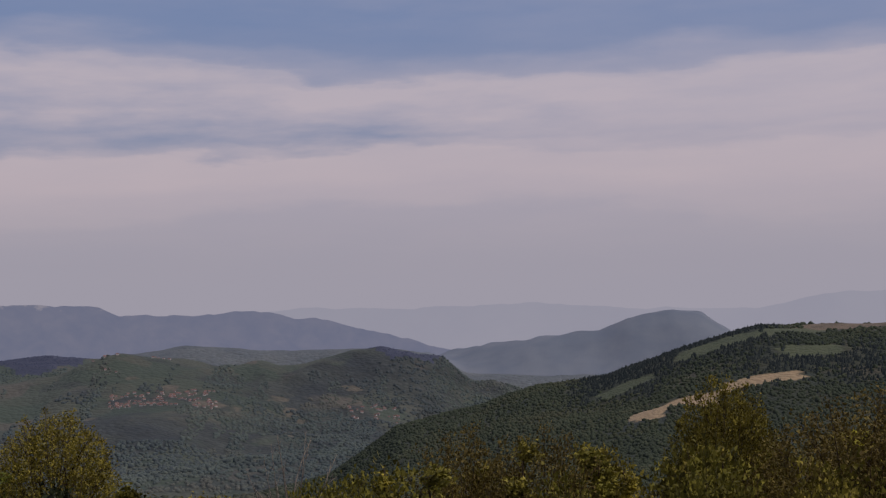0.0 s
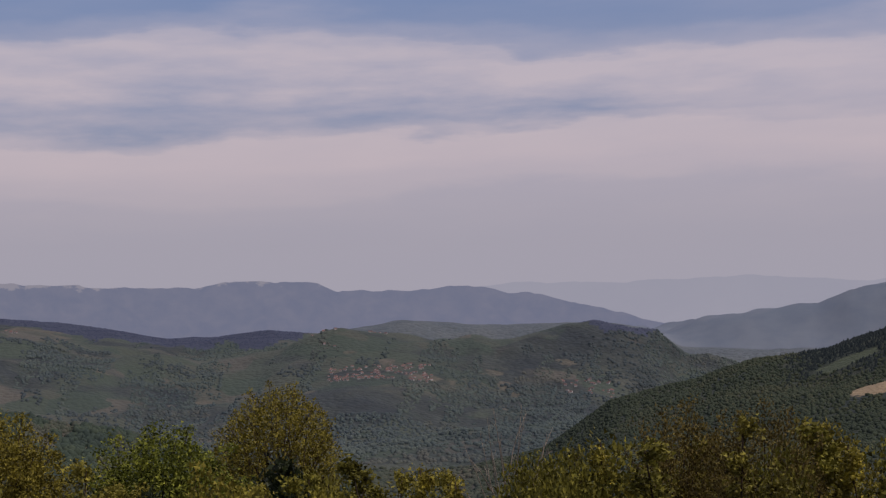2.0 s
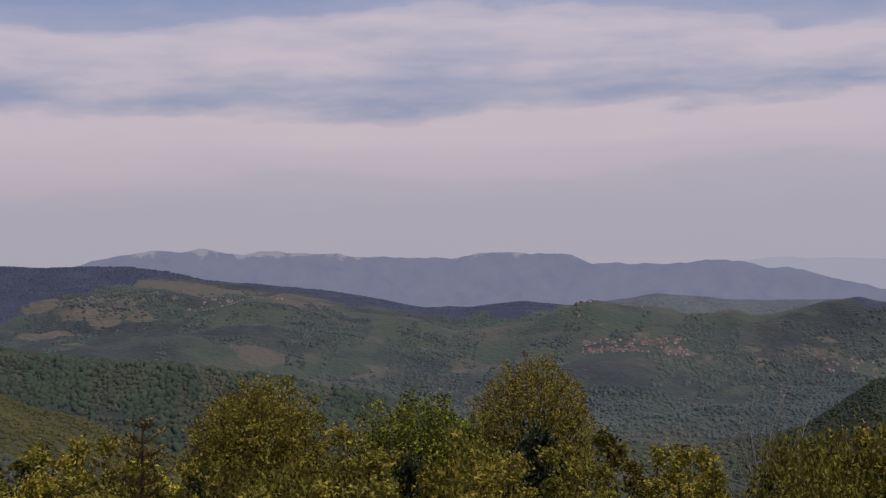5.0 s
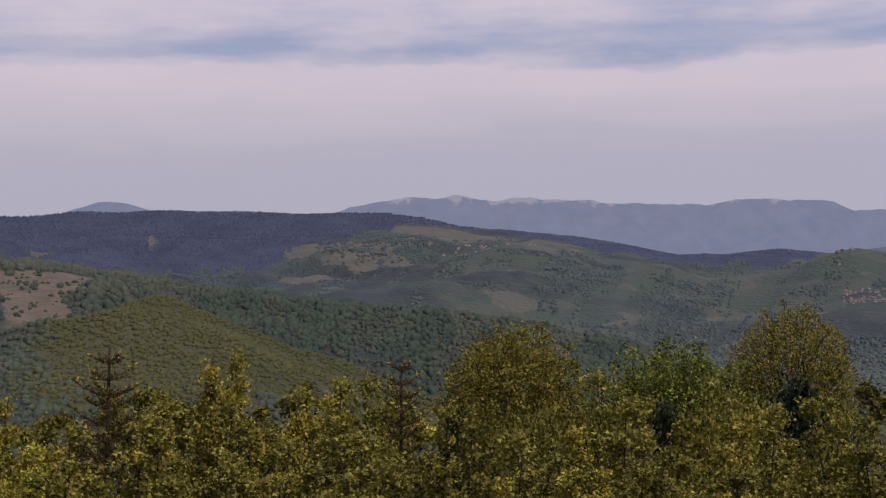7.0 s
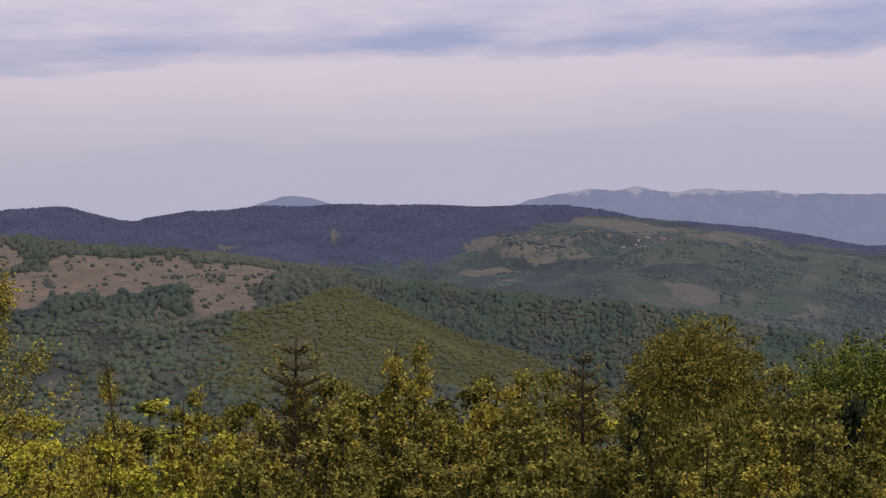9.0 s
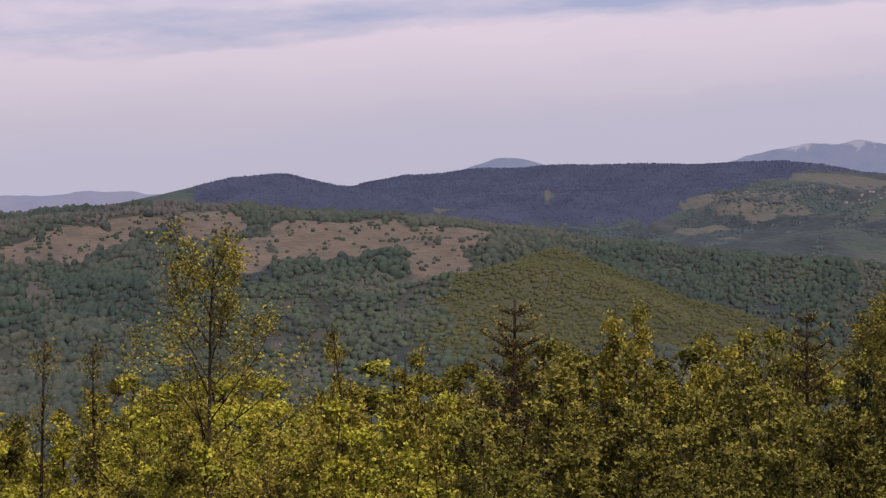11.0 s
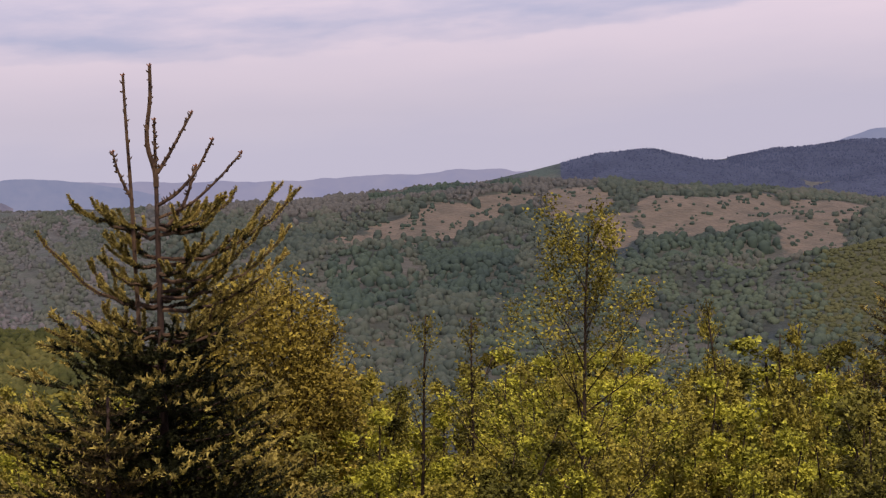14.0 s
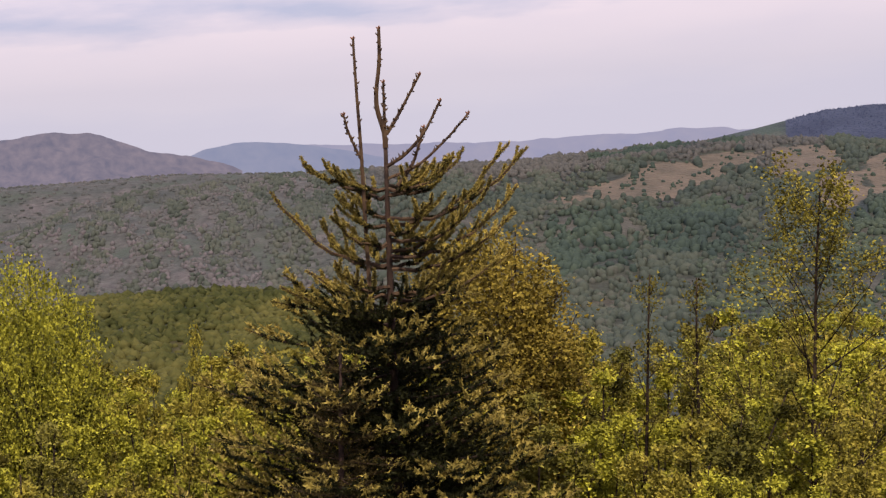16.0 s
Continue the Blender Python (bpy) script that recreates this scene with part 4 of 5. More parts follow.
def leaf_tree(seed, height, radius, base, leaves, leaf, leaf_mat, bark, label, style="upright", limbs=16, clump=0.10, rise=0.9, name="young_tree", stems=1, fill=0.6, tri=True, level=0.0, thick_by=1.0):
    """A broad-leaved tree. upright: a leader with rising branches; round: limbs that fan out to a rounded head."""
    g = np.random.default_rng(seed)
    wood, crown, anchors, outward = Shape(), Shape(), [], []
    whole, spread_out = height, radius
    for stem in range(stems):
        height = whole * (1 if stem == 0 else g.uniform(0.72, 0.95))
        radius = spread_out * (1 if stems == 1 else 0.55)
        top = height * (0.96 if style == "upright" else 0.5 + 0.4 * base)
        aside = g.uniform(-0.75, 0.75, 2) * spread_out if stem else (0, 0)
        trunk = curve((aside[0] * 0.5, aside[1] * 0.5, -0.4), (g.normal(0, 0.04) + 0.08 * aside[0], g.normal(0, 0.04) + 0.08 * aside[1], 1), top + 0.4, (0, 0, 0.1), 8, g, 0.035)
        wood.tube(trunk, thick_by * (0.012 if stems == 1 else 0.007) * height, (0.0022 if style == "upright" else 0.006) * height, 5)
        zs = trunk[:, 2]
        for k in range(limbs):
            f = (k + g.uniform(0.1, 0.9)) / limbs
            turn = 2.4 * k + g.uniform(-0.4, 0.4)
            out = np.array([math.cos(turn), math.sin(turn), 0])
            if style == "upright":
                t = base + (0.97 - base) * f
                p = np.array([np.interp(top * t, zs, trunk[:, c]) for c in range(3)])
                L = radius * (1.0 - 0.75 * f) * g.uniform(0.75, 1.2)
                up = rise * (0.5 + 0.9 * f) * g.uniform(0.7, 1.2)
                b = curve(p, out + [0, 0, up], L * math.hypot(1, 0.5 * up), (0, 0, 0.35), 5, g, 0.09)
                thick = thick_by * 0.005 * height * (1.1 - 0.7 * f)
            else:
                c = 1 - 1.75 * f                      # from the top of the head down past its waist
                end = np.array([0, 0, height * (1 + base) / 2]) + np.array([1, 1, 0]) * out * radius * math.sqrt(max(0, 1 - c * c)) * g.uniform(0.85, 1.05)
                end[2] += c * height * (1 - base) / 2 * g.uniform(0.9, 1.03)
                p = np.array([np.interp(top * g.uniform(0.45, 1.0), zs, trunk[:, m]) for m in range(3)])
                knee = p + (end - p) * [0.4, 0.4, 0.6] + g.normal(0, 0.06 * radius, 3)
                s = np.linspace(0, 1, 5)[:, None]
                b = p * (1 - s) ** 2 + 2 * knee * s * (1 - s) + end * s**2
                L = radius * 1.1
                thick = 0.0042 * height
            wood.tube(b, thick, thick * 0.22, 3)
            for q in range(6):
                s = 0.3 + 0.68 * (q + g.uniform(0, 1)) / 6
                c = np.array([np.interp(s * 4, range(5), b[:, m]) for m in range(3)])
                dd = (b[-1] - b[0]) / (np.linalg.norm(b[-1] - b[0]) + 1e-9) * 0.7 + g.normal(0, 0.6, 3) + np.array([0, 0, 0.3])
                l = L * (0.28 + 0.3 * (1 - s)) * g.uniform(0.7, 1.2) * (1.0 if style == "upright" else 0.38)
                tw = curve(c, dd, l, (0, 0, 0.3), 3, g, 0.12)
                wood.tube(tw[[0, 2]], thick * 0.28, thick * 0.12, 3)
                anchors += [tw[1], tw[2], (tw[1] + tw[2]) / 2]
                outward += [tw[2] - tw[0]] * 3
            anchors += list(b[3:])
            outward += [b[4] - b[3]] * 2
        if style == "upright":
            for q in g.uniform(3.5, 7, 5):
                anchors.append(np.array([np.interp(q, range(8), trunk[:, m]) for m in range(3)]))
                outward.append(np.array([0, 0, 1.0]))
    anchors, outward = np.array(anchors), np.array(outward)
    thing = tagged(new(name), label, "tree")
    part("trunk", wood.mesh("trunk", bark, True), thing)
    if leaves:
        pick = g.integers(0, len(anchors), leaves)
        pos = anchors[pick] + g.normal(0, clump, (leaves, 3)) * np.array([1, 1, 0.8])
        o = outward[pick]
        if style == "round":             # a head filled with fine twigs, closed to a rounded outline
            n = int(leaves * fill)
            u = g.normal(size=(n, 3))
            u /= np.linalg.norm(u, axis=1)[:, None]
            u = u[u[:, 2] > -0.75]
            lump = 0.93 + 0.05 * np.sin(5 * u[:, 0] + 2) * np.sin(6 * u[:, 1]) + 0.05 * np.sin(9 * u[:, 2] + 7 * u[:, 0])
            q = u * (g.uniform(0.35, 1, len(u)) ** 0.45 * lump)[:, None] * [spread_out, spread_out, whole * (1 - base) / 2]
            pos[:len(u)] = q + [0, 0, whole * (1 + base) / 2]
            o[:len(u)] = u
        o = o / (np.linalg.norm(o, axis=1)[:, None] + 1e-9)
        d = o * [0.8, 0.8, 0.8 if level == 0 else 0.3] + g.normal(0, 0.7, (leaves, 3)) * [1, 1, 1 if level == 0 else 0.6]
        size = leaf * g.uniform(0.6, 1.35, leaves)
        crown.blades(pos, d, size, size * (0.95 if tri else 0.75), g, tri, level)
        part("crown", crown.mesh("crown", leaf_mat), thing)
    return thing


def tree_at(ob, az, r, top_el, height, g, slim=1.0, group=""):
    """A copy of the tree ob at bearing az and distance r, its top at top_el degrees above the eye."""
    foot = at(az, r)
    h = EYE + r * math.tan(radians(top_el)) - foot.z
    s = h / height
    turn = Matrix.Rotation(radians(2.5 + g.normal(0, 1.5)), 4, Vector((-math.sin(radians(az)), math.cos(radians(az)), 0)))   # leaned rightwards across the line of sight, to fit the camera's view
    m = Matrix.Translation(foot) @ turn @ pose(0, 0, 0, g.normal(0, 1.5), 0, g.uniform(0, 360)) @ Matrix.Diagonal((s * slim, s * slim, s, 1))
    c = copy_thing(ob, m)
    if group:
        tagged(c, group=group)
    return c


def spruce_tree(seed, height, outline, spacing, needles, needle, label, top_free=0.0, whorl=8, lean_to=None, needle_mat="needle"):
    """A spruce: whorls of branches whose ends turn up, with flat sprays of needled twigs. outline: depth below the top, reach."""
    g = np.random.default_rng(seed)
    wood, dark, light = Shape(), Shape(), Shape()
    trunk = curve((0, 0, -0.4), (0, 0, 1), height + 0.4, (0, 0, 0), 10, g, 0.0)
    wood.tube(trunk, 0.014 * height, 0.003 * height, 7)
    h, q = 0.25, 0
    seg = []      # start, end, bright young tip
    o = np.array(outline)
    while h < height - top_free:
        f = h / height
        L0 = float(np.interp(height - h, o[:, 0], o[:, 1]))
        for k in range(whorl):
            turn = 6.283 * k / whorl + q * 0.9 + g.uniform(-0.3, 0.3)
            L = L0 * g.uniform(0.7, 1.12) * (1 if lean_to is None else 1 + 0.12 * math.cos(turn - lean_to))
            out = np.array([math.cos(turn), math.sin(turn), 0])
            slope = -0.2 + 0.35 * f**2 + g.uniform(-0.18, 0.18)
            p = np.array([np.interp(h + g.uniform(-0.06, 0.06), trunk[:, 2], trunk[:, c]) for c in range(3)])
            b = curve(p, out + [0, 0, slope], L, (0, 0, 0.25 + 0.4 * f + g.uniform(-0.2, 0.3)), 7, g, 0.08)
            wood.tube(b, 0.0035 * height * (1.15 - f) + 0.004, 0.004, 4)
            for m in range(1, 6):
                seg.append((b[m], b[m + 1], m == 5))
            n = max(3, int(L / 0.115))
            for w in range(n):
                s = 0.05 + 0.91 * w / n
                c = np.array([np.interp(s * 6, range(7), b[:, m]) for m in range(3)])
                ahead = b[min(6, int(s * 6) + 1)] - b[int(s * 6)]
                ahead = ahead / np.linalg.norm(ahead)
                for sgn in (-1, 1):
                    sd = np.cross(ahead, [0, 0, 1]) * sgn
                    l = L * 0.38 * (1.05 - s) ** 0.8 * g.uniform(0.5, 1.25) + 0.05
                    tw = curve(c, ahead * g.uniform(0.4, 0.9) + sd * g.uniform(0.4, 0.9) + [0, 0, g.uniform(-0.2, 0.25)], l, (0, 0, 0.35), 3, g, 0.1)
                    seg.append((tw[0], tw[1], False))
                    seg.append((tw[1], tw[2], s > 0.5 and g.uniform() < 0.85))
        h += spacing * g.uniform(0.8, 1.2)
        q += 1
    for k in range(14):        # the young top of the trunk is needled too
        z = height - top_free * 1.2 * (k + 1) / 14
        seg.append((np.array([0, 0, z]), np.array([0, 0, z + top_free * 1.2 / 14]), False))
    A, B = np.array([s[0] for s in seg]), np.array([s[1] for s in seg])
    young = np.array([s[2] for s in seg])
    L = np.linalg.norm(B - A, axis=1)
    for shape, mask, width in ((dark, ~young, 1.0), (light, young, 1.2)):
        n = int(needles * L[mask].sum() / L.sum() / width)
        i = g.choice(np.flatnonzero(mask), n, p=L[mask] / L[mask].sum())
        f = g.uniform(0, 1, n)[:, None]
        pos = A[i] * (1 - f) + B[i] * f
        d = (B[i] - A[i]) / L[i][:, None] * 0.6 + g.normal(0, 0.5, (n, 3))
        shape.blades(pos, d, needle * width * g.uniform(0.7, 1.2, n), needle * 0.5 * width, g, True)
    thing = tagged(new("spruce_tree"), label, "tree")
    part("trunk", wood.mesh("trunk", M["spruce_bark"], True), thing)
    part("needles", dark.mesh("needles", M[needle_mat]), thing)
    part("shoot_foliage", light.mesh("shoot_foliage", M["lit_young_needle"]), thing, "yellowish young shoot tips, brightened as if sunlit")
    return thing


def leader_shoot(points, thick, parent, g):
    """A bare upright end shoot with short needles and a cluster of buds at its tip."""
    p = np.array(points, float)
    t = np.linspace(0, len(p) - 1, 12)
    q = np.stack([np.interp(t, range(len(p)), p[:, c]) for c in range(3)], -1)
    q[1:-1] = (q[:-2] + 2 * q[1:-1] + q[2:]) / 4
    s = Shape()
    s.tube(q, thick, thick * 0.6, 6)
    n = int(260 * np.sum(np.linalg.norm(np.diff(q, axis=0), axis=1)))
    f = g.uniform(0, 10.99, n)
    i = f.astype(int)
    pos = q[i] + (q[i + 1] - q[i]) * (f - i)[:, None]
    d = (q[i + 1] - q[i]) / np.linalg.norm(q[i + 1] - q[i], axis=1)[:, None] * 1.0 + g.normal(0, 0.45, (n, 3))
    s.blades(pos, d, 0.022, 0.007, g, True)
    for k in range(26):          # small buds along the shoot
        c = q[1 + int(k * 10 / 26)] * (1 - (k * 10 / 26) % 1) + q[2 + int(k * 10 / 26)] * ((k * 10 / 26) % 1)
        o = g.normal(0, 1, 3)
        o /= np.linalg.norm(o)
        s.tube([c, c + o * 0.02, c + o * 0.03 + [0, 0, 0.01]], 0.010, 0.003, 5)
    shoot = part("leader_shoot", s.mesh("leader_shoot", M["shoot"]), parent)
    b = Shape()
    tip = q[-1]
    for k in range(4):
        o = np.array([math.cos(k * 2.1) * 0.9, math.sin(k * 2.1) * 0.9, 0.7 if k else 2.0])
        o /= np.linalg.norm(o)
        b.tube([tip - o * 0.005, tip + o * 0.012, tip + o * 0.026], 0.010, 0.003, 6)
    part("bud", b.mesh("bud", M["bud"]), shoot)


def big_spruce():
    g = np.random.default_rng(77)
    az, r = 71.0, 11.0
    foot = at(az, r)
    H = EYE + r * math.tan(radians(4.33)) - foot.z
    ob = spruce_tree(21, H - 0.75, [(0, 0.3), (0.75, 0.55), (1.05, 0.66), (1.5, 0.92), (2.1, 1.22), (2.8, 1.46), (5, 1.8)], 0.15, 450000, 0.031, "dark green spruce with yellowish shoots and two bare forked leaders", 1.3, whorl=8, lean_to=radians(az) + math.pi)
    a = radians(az)
    ob.matrix_world = Matrix.Translation(foot) @ Matrix.Rotation(radians(1.2), 4, Vector((-math.sin(a), math.cos(a), 0)))
    right = np.array([math.cos(a), math.sin(a), 0])
    back = np.array([-math.sin(a), math.cos(a), 0])
    # shoots: steps to the right of the trunk, height, depth
    fork = H - 0.76
    shoots = [([(0.0, -0.12), (0.0, 0.0), (-0.06, 0.16), (-0.055, 0.32), (-0.02, 0.5), (-0.02, 0.75)], 0.018, 0.0),
              ([(-0.15, -1.3), (-0.17, -0.6), (-0.18, -0.1), (-0.2, 0.3), (-0.21, 0.68)], 0.014, 0.0),
              ([(0.0, -0.02), (0.0, 0.15), (0.0, 0.36)], 0.012, 0.02),
              ([(0.01, -0.02), (0.08, 0.08), (0.15, 0.2), (0.27, 0.41)], 0.012, 0.05),
              ([(0.0, -0.26), (0.14, -0.18), (0.29, -0.02), (0.41, 0.21)], 0.012, -0.05),
              ([(0.0, -0.35), (0.24, -0.26), (0.45, -0.07), (0.61, 0.11)], 0.009, -0.12),
              ([(0.08, -0.4), (0.2, -0.25), (0.26, -0.08), (0.29, 0.02)], 0.011, 0.1),
              ([(-0.17, -0.22), (-0.22, -0.12), (-0.27, 0.0), (-0.3, 0.13)], 0.010, -0.05)]
    for pts, thick, depth in shoots:
        thick *= 1.3
        leader_shoot([right * x + back * depth * (n / len(pts)) + np.array([0, 0, fork + h]) for n, (x, h) in enumerate(pts)], thick, ob, g)
    # open upper branches: reach to the right, heights of foot and tip below the fork, depth
    for reach, foot_h, tip_h, depth in [(-0.61, -0.42, -0.22, 0.1), (-0.85, -0.98, -0.42, 0.0), (-0.45, -0.47, -0.24, 0.3), (-0.42, -0.82, -0.6, -0.3), (-0.5, -1.0, -0.66, 0.35), (0.93, -0.68, -0.11, 0.1), (1.03, -0.64, -0.15, -0.15),
                                        (0.98, -0.92, -0.43, 0.1), (0.92, -1.02, -0.62, -0.2), (0.6, -0.47, -0.14, 0.3), (0.48, -0.42, -0.2, -0.3), (0.33, -0.4, -0.24, 0.4), (0.7, -0.8, -0.42, -0.45), (0.6, -1.0, -0.6, 0.5),
                                        (-0.3, -0.95, -0.7, 0.6), (0.25, -0.95, -0.65, 0.6), (-0.62, -1.22, -1.02, 0.15), (-0.8, -1.32, -1.1, -0.2), (0.75, -1.2, -0.8, 0.2),
                                        (0.9, -1.25, -0.9, -0.2), (-0.4, -1.15, -0.9, -0.6), (0.4, -1.2, -0.85, -0.6), (0.3, -0.75, -0.45, -0.5), (-0.2, -0.62, -0.42, 0.5), (0.5, -0.88, -0.62, 0.2), (-0.35, -0.7, -0.48, -0.15)]:
        upper_branch(right * reach + back * depth, fork + foot_h, fork + tip_h, ob, g)


def upper_branch(reach, z0, z1, parent, g):
    """An open branch that leaves the trunk level and turns up at its end, sleeved in short needles, with side twigs."""
    s = np.linspace(0, 1, 11)[:, None]
    sag = g.uniform(1.7, 2.4)
    side_sway = np.cross(reach, [0, 0, 1.0]) * g.uniform(-0.3, 0.3)
    q = reach * s + side_sway * s * (1 - s) + np.array([0, 0, 1.0]) * (z0 + (z1 - z0) * s**sag - 0.12 * s * (1 - s))
    q[1:-1] += g.normal(0, 0.012, (9, 3))
    w = Shape()
    w.tube(q, 0.017, 0.008, 5)
    segs = [(q[k], q[k + 1], k > 4) for k in range(1, 10)]
    for k in range(2, 10):
        for sgn in (-1, 1):
            if g.uniform() < 0.7:
                ahead = (q[k + 1] - q[k]) / np.linalg.norm(q[k + 1] - q[k])
                side = np.cross(ahead, [0, 0, 1]) * sgn
                t = curve(q[k], ahead * g.uniform(0.6, 1.0) + side * g.uniform(0.4, 0.9) + [0, 0, g.uniform(-0.15, 0.3)], g.uniform(0.1, 0.3) * (1.3 - k / 11), (0, 0, 0.6), 4, g, 0.05)
                w.tube(t, 0.007, 0.004, 4)
                segs += [(t[0], t[1], k > 6), (t[1], t[2], True), (t[2], t[3], True)]
    slot = [0] * len(w.f)
    for want, index in ((False, 1), (True, 2)):
        pos, d = [], []
        for p0, p1, y in segs:
            if y == want:
                n = int(np.linalg.norm(p1 - p0) * 1700)
                f = g.uniform(0, 1, (n, 1))
                pos.append(p0 + (p1 - p0) * f)
                d.append(0.55 * np.tile((p1 - p0) / np.linalg.norm(p1 - p0), (n, 1)) + g.normal(0, 0.6, (n, 3)))
        w.blades(np.vstack(pos), np.vstack(d), 0.024, 0.011, g, True)
        slot += [index] * (len(w.f) - len(slot))
    part("branch", mesh_from("branch", np.vstack(w.v), w.f, [M["shoot"], M["needle"], M["lit_young_needle"]], slot), parent)


def build_trees():
    g = np.random.default_rng(9)
    Y, GR, RU, B, PB = M["leaf_yellow"], M["leaf_green"], M["leaf_rust"], M["bark"], M["pale_bark"]
    LY = "slim young broad-leaved tree with small yellow-green spring leaves"
    LG = "slim young tree with fresh green spring leaves"
    young = [leaf_tree(100 + k, 6, 1.3, 0.08, 13500, 0.068, Y if k % 5 else GR, B, LY if k % 5 else LG, limbs=11, clump=0.105, stems=4, level=0.5) for k in range(7)]
    young.append(leaf_tree(120, 6, 1.2, 0.12, 5000, 0.08, RU, B, "slim young tree with sparse rust-brown opening leaves", limbs=10, clump=0.06, stems=3))
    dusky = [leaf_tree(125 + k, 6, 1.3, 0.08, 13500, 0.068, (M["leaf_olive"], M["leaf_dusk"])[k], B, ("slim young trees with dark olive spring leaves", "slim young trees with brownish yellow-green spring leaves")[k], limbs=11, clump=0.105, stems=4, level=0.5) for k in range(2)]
    distant = [leaf_tree(140 + k, 6, 1.35, 0.2, 3000, 0.085, (Y, Y, GR, RU)[k], B, (LY, LY, LG, "slim young tree with rust-brown opening leaves")[k], limbs=10, clump=0.09) for k in range(4)]
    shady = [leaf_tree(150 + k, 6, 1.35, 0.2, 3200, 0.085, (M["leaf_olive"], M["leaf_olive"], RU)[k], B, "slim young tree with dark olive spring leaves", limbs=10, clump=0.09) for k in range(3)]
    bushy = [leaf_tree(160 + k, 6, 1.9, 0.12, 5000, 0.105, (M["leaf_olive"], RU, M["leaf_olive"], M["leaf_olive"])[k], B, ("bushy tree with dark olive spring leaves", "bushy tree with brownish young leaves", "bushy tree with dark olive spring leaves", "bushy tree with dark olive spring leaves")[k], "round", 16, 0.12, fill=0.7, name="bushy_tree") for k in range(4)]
    thin = leaf_tree(138, 6, 0.75, 0.15, 1500, 0.042, RU, B, "thin sapling with a few small leaves on bare twigs", limbs=16, clump=0.08, rise=1.1, name="sapling", thick_by=0.8)
    dome = leaf_tree(130, 10, 2.5, 0.25, 62000, 0.072, RU, B, "broad domed tree with dense olive-brown young leaves", "round", 95, 0.08, name="domed_tree")
    olive = leaf_tree(131, 10, 2.15, 0.45, 38000, 0.06, RU, B, "round-headed tree with fine fanning limbs and brownish buds", "round", 95, 0.06, name="round_tree")
    green = leaf_tree(132, 10, 2.5, 0.25, 44000, 0.08, M["leaf_mid"], B, "bushy tree with fresh bright green leaves", "round", 50, 0.14, name="green_tree")
    fresh = leaf_tree(139, 8, 2.3, 0.1, 52000, 0.062, GR, B, "bushy tree covered in fresh bright green leaves", "round", 50, 0.14, name="green_tree")
    bare = leaf_tree(133, 8, 1.8, 0.45, 0, 0.1, RU, PB, "leafless brown tree with thin bare twigs", "round", 30, 0.1, name="bare_tree")
    brown = leaf_tree(134, 9, 2.3, 0.3, 17000, 0.075, M["leaf_brown"], B, "reddish-brown tree with opening buds on thin forking limbs", "round", 34, 0.12, name="brown_tree")
    tall = leaf_tree(135, 7, 2.5, 0.25, 11000, 0.05, Y, B, "slender open tree with yellow-green leaves along thin branches", "upright", 30, 0.09, 0.95, name="slender_tree", tri=False, level=0.6, thick_by=0.6)
    golden = leaf_tree(137, 7, 1.45, 0.25, 46000, 0.052, M["leaf_gold"], B, "dense round tree with golden-brown young leaves", "round", 80, 0.10, name="golden_tree")
    ivy = leaf_tree(136, 6, 0.8, 0.1, 6000, 0.11, M["dark_leaf"], B, "dark ivy-covered narrow tree among young trees", "upright", 22, 0.16, 1.4, name="ivy_tree")
    small_spruce = spruce_tree(31, 8, [(0, 0.35), (0.8, 0.8), (3, 1.35), (8, 1.9)], 0.34, 42000, 0.06, "small dark spruce with brownish needles and a pointed top", 0.3, whorl=5, needle_mat="brown_needle")
    masters = young + dusky + bushy + distant + shady + [thin, ivy, golden, dome, olive, green, fresh, bare, brown, tall, small_spruce]

    # the trees that stand out
    for ob, h, az, r, el, slim in [
            (olive, 9.4, 15.2, 60, -3.75, 1.0), (dome, 9.3, 26.0, 52, -4.6, 1.05), (green, 9.3, 19.8, 50, -5.25, 1.2), (bare, 7.6, 5.9, 62, -4.35, 0.8),
            (brown, 8.9, -0.4, 48, -3.95, 0.8), (brown, 8.9, -3.1, 44, -4.05, 0.8), (dome, 9.3, -10.0, 50, -3.0, 0.7), (brown, 8.9, -15.6, 42, -2.7, 1.0), (brown, 8.9, -13.6, 46, -3.6, 0.9), (brown, 8.9, -17.5, 44, -2.9, 0.9),
            (young[1], 6, 2.6, 42, -4.9, 0.9), (young[2], 6, -7.6, 44, -5.2, 1.0), (young[3], 6, 9.8, 46, -5.7, 1.0), (dusky[1], 6, 22.4, 40, -5.4, 1.0)]:
        tree_at(ob, az, r, el, h, g, slim)
    for ob, h, az, r, el, slim in [
            (young[1], 6, 38.2, 26, -4.35, 0.75), (dusky[1], 6, 37.3, 27, -4.7, 0.7), (young[2], 6, 35.6, 26, -5.05, 0.75), (dusky[0], 6, 32.8, 29, -5.7, 0.8),
            (young[3], 6, 45.9, 22, -5.9, 0.7), (thin, 6, 47.9, 20, -4.6, 0.7), (young[6], 6, 49.4, 22, -5.9, 0.6), (thin, 6, 61.0, 20, -4.65, 0.9), (thin, 6, 58.6, 20, -4.9, 0.9),
            (tall, 6.9, 54.3, 16, -2.3, 0.95), (golden, 6.9, 66.4, 19, -3.45, 1.2), (fresh, 7.6, 84.4, 22, -4.2, 0.75), (young[3], 6, 78.8, 22, -5.9, 0.5), (young[2], 6, 62.8, 24, -6.8, 1.0), (young[4], 6, 64.2, 26, -6.6, 1.0)]:
        tree_at(ob, az, r, el, h, g, slim)
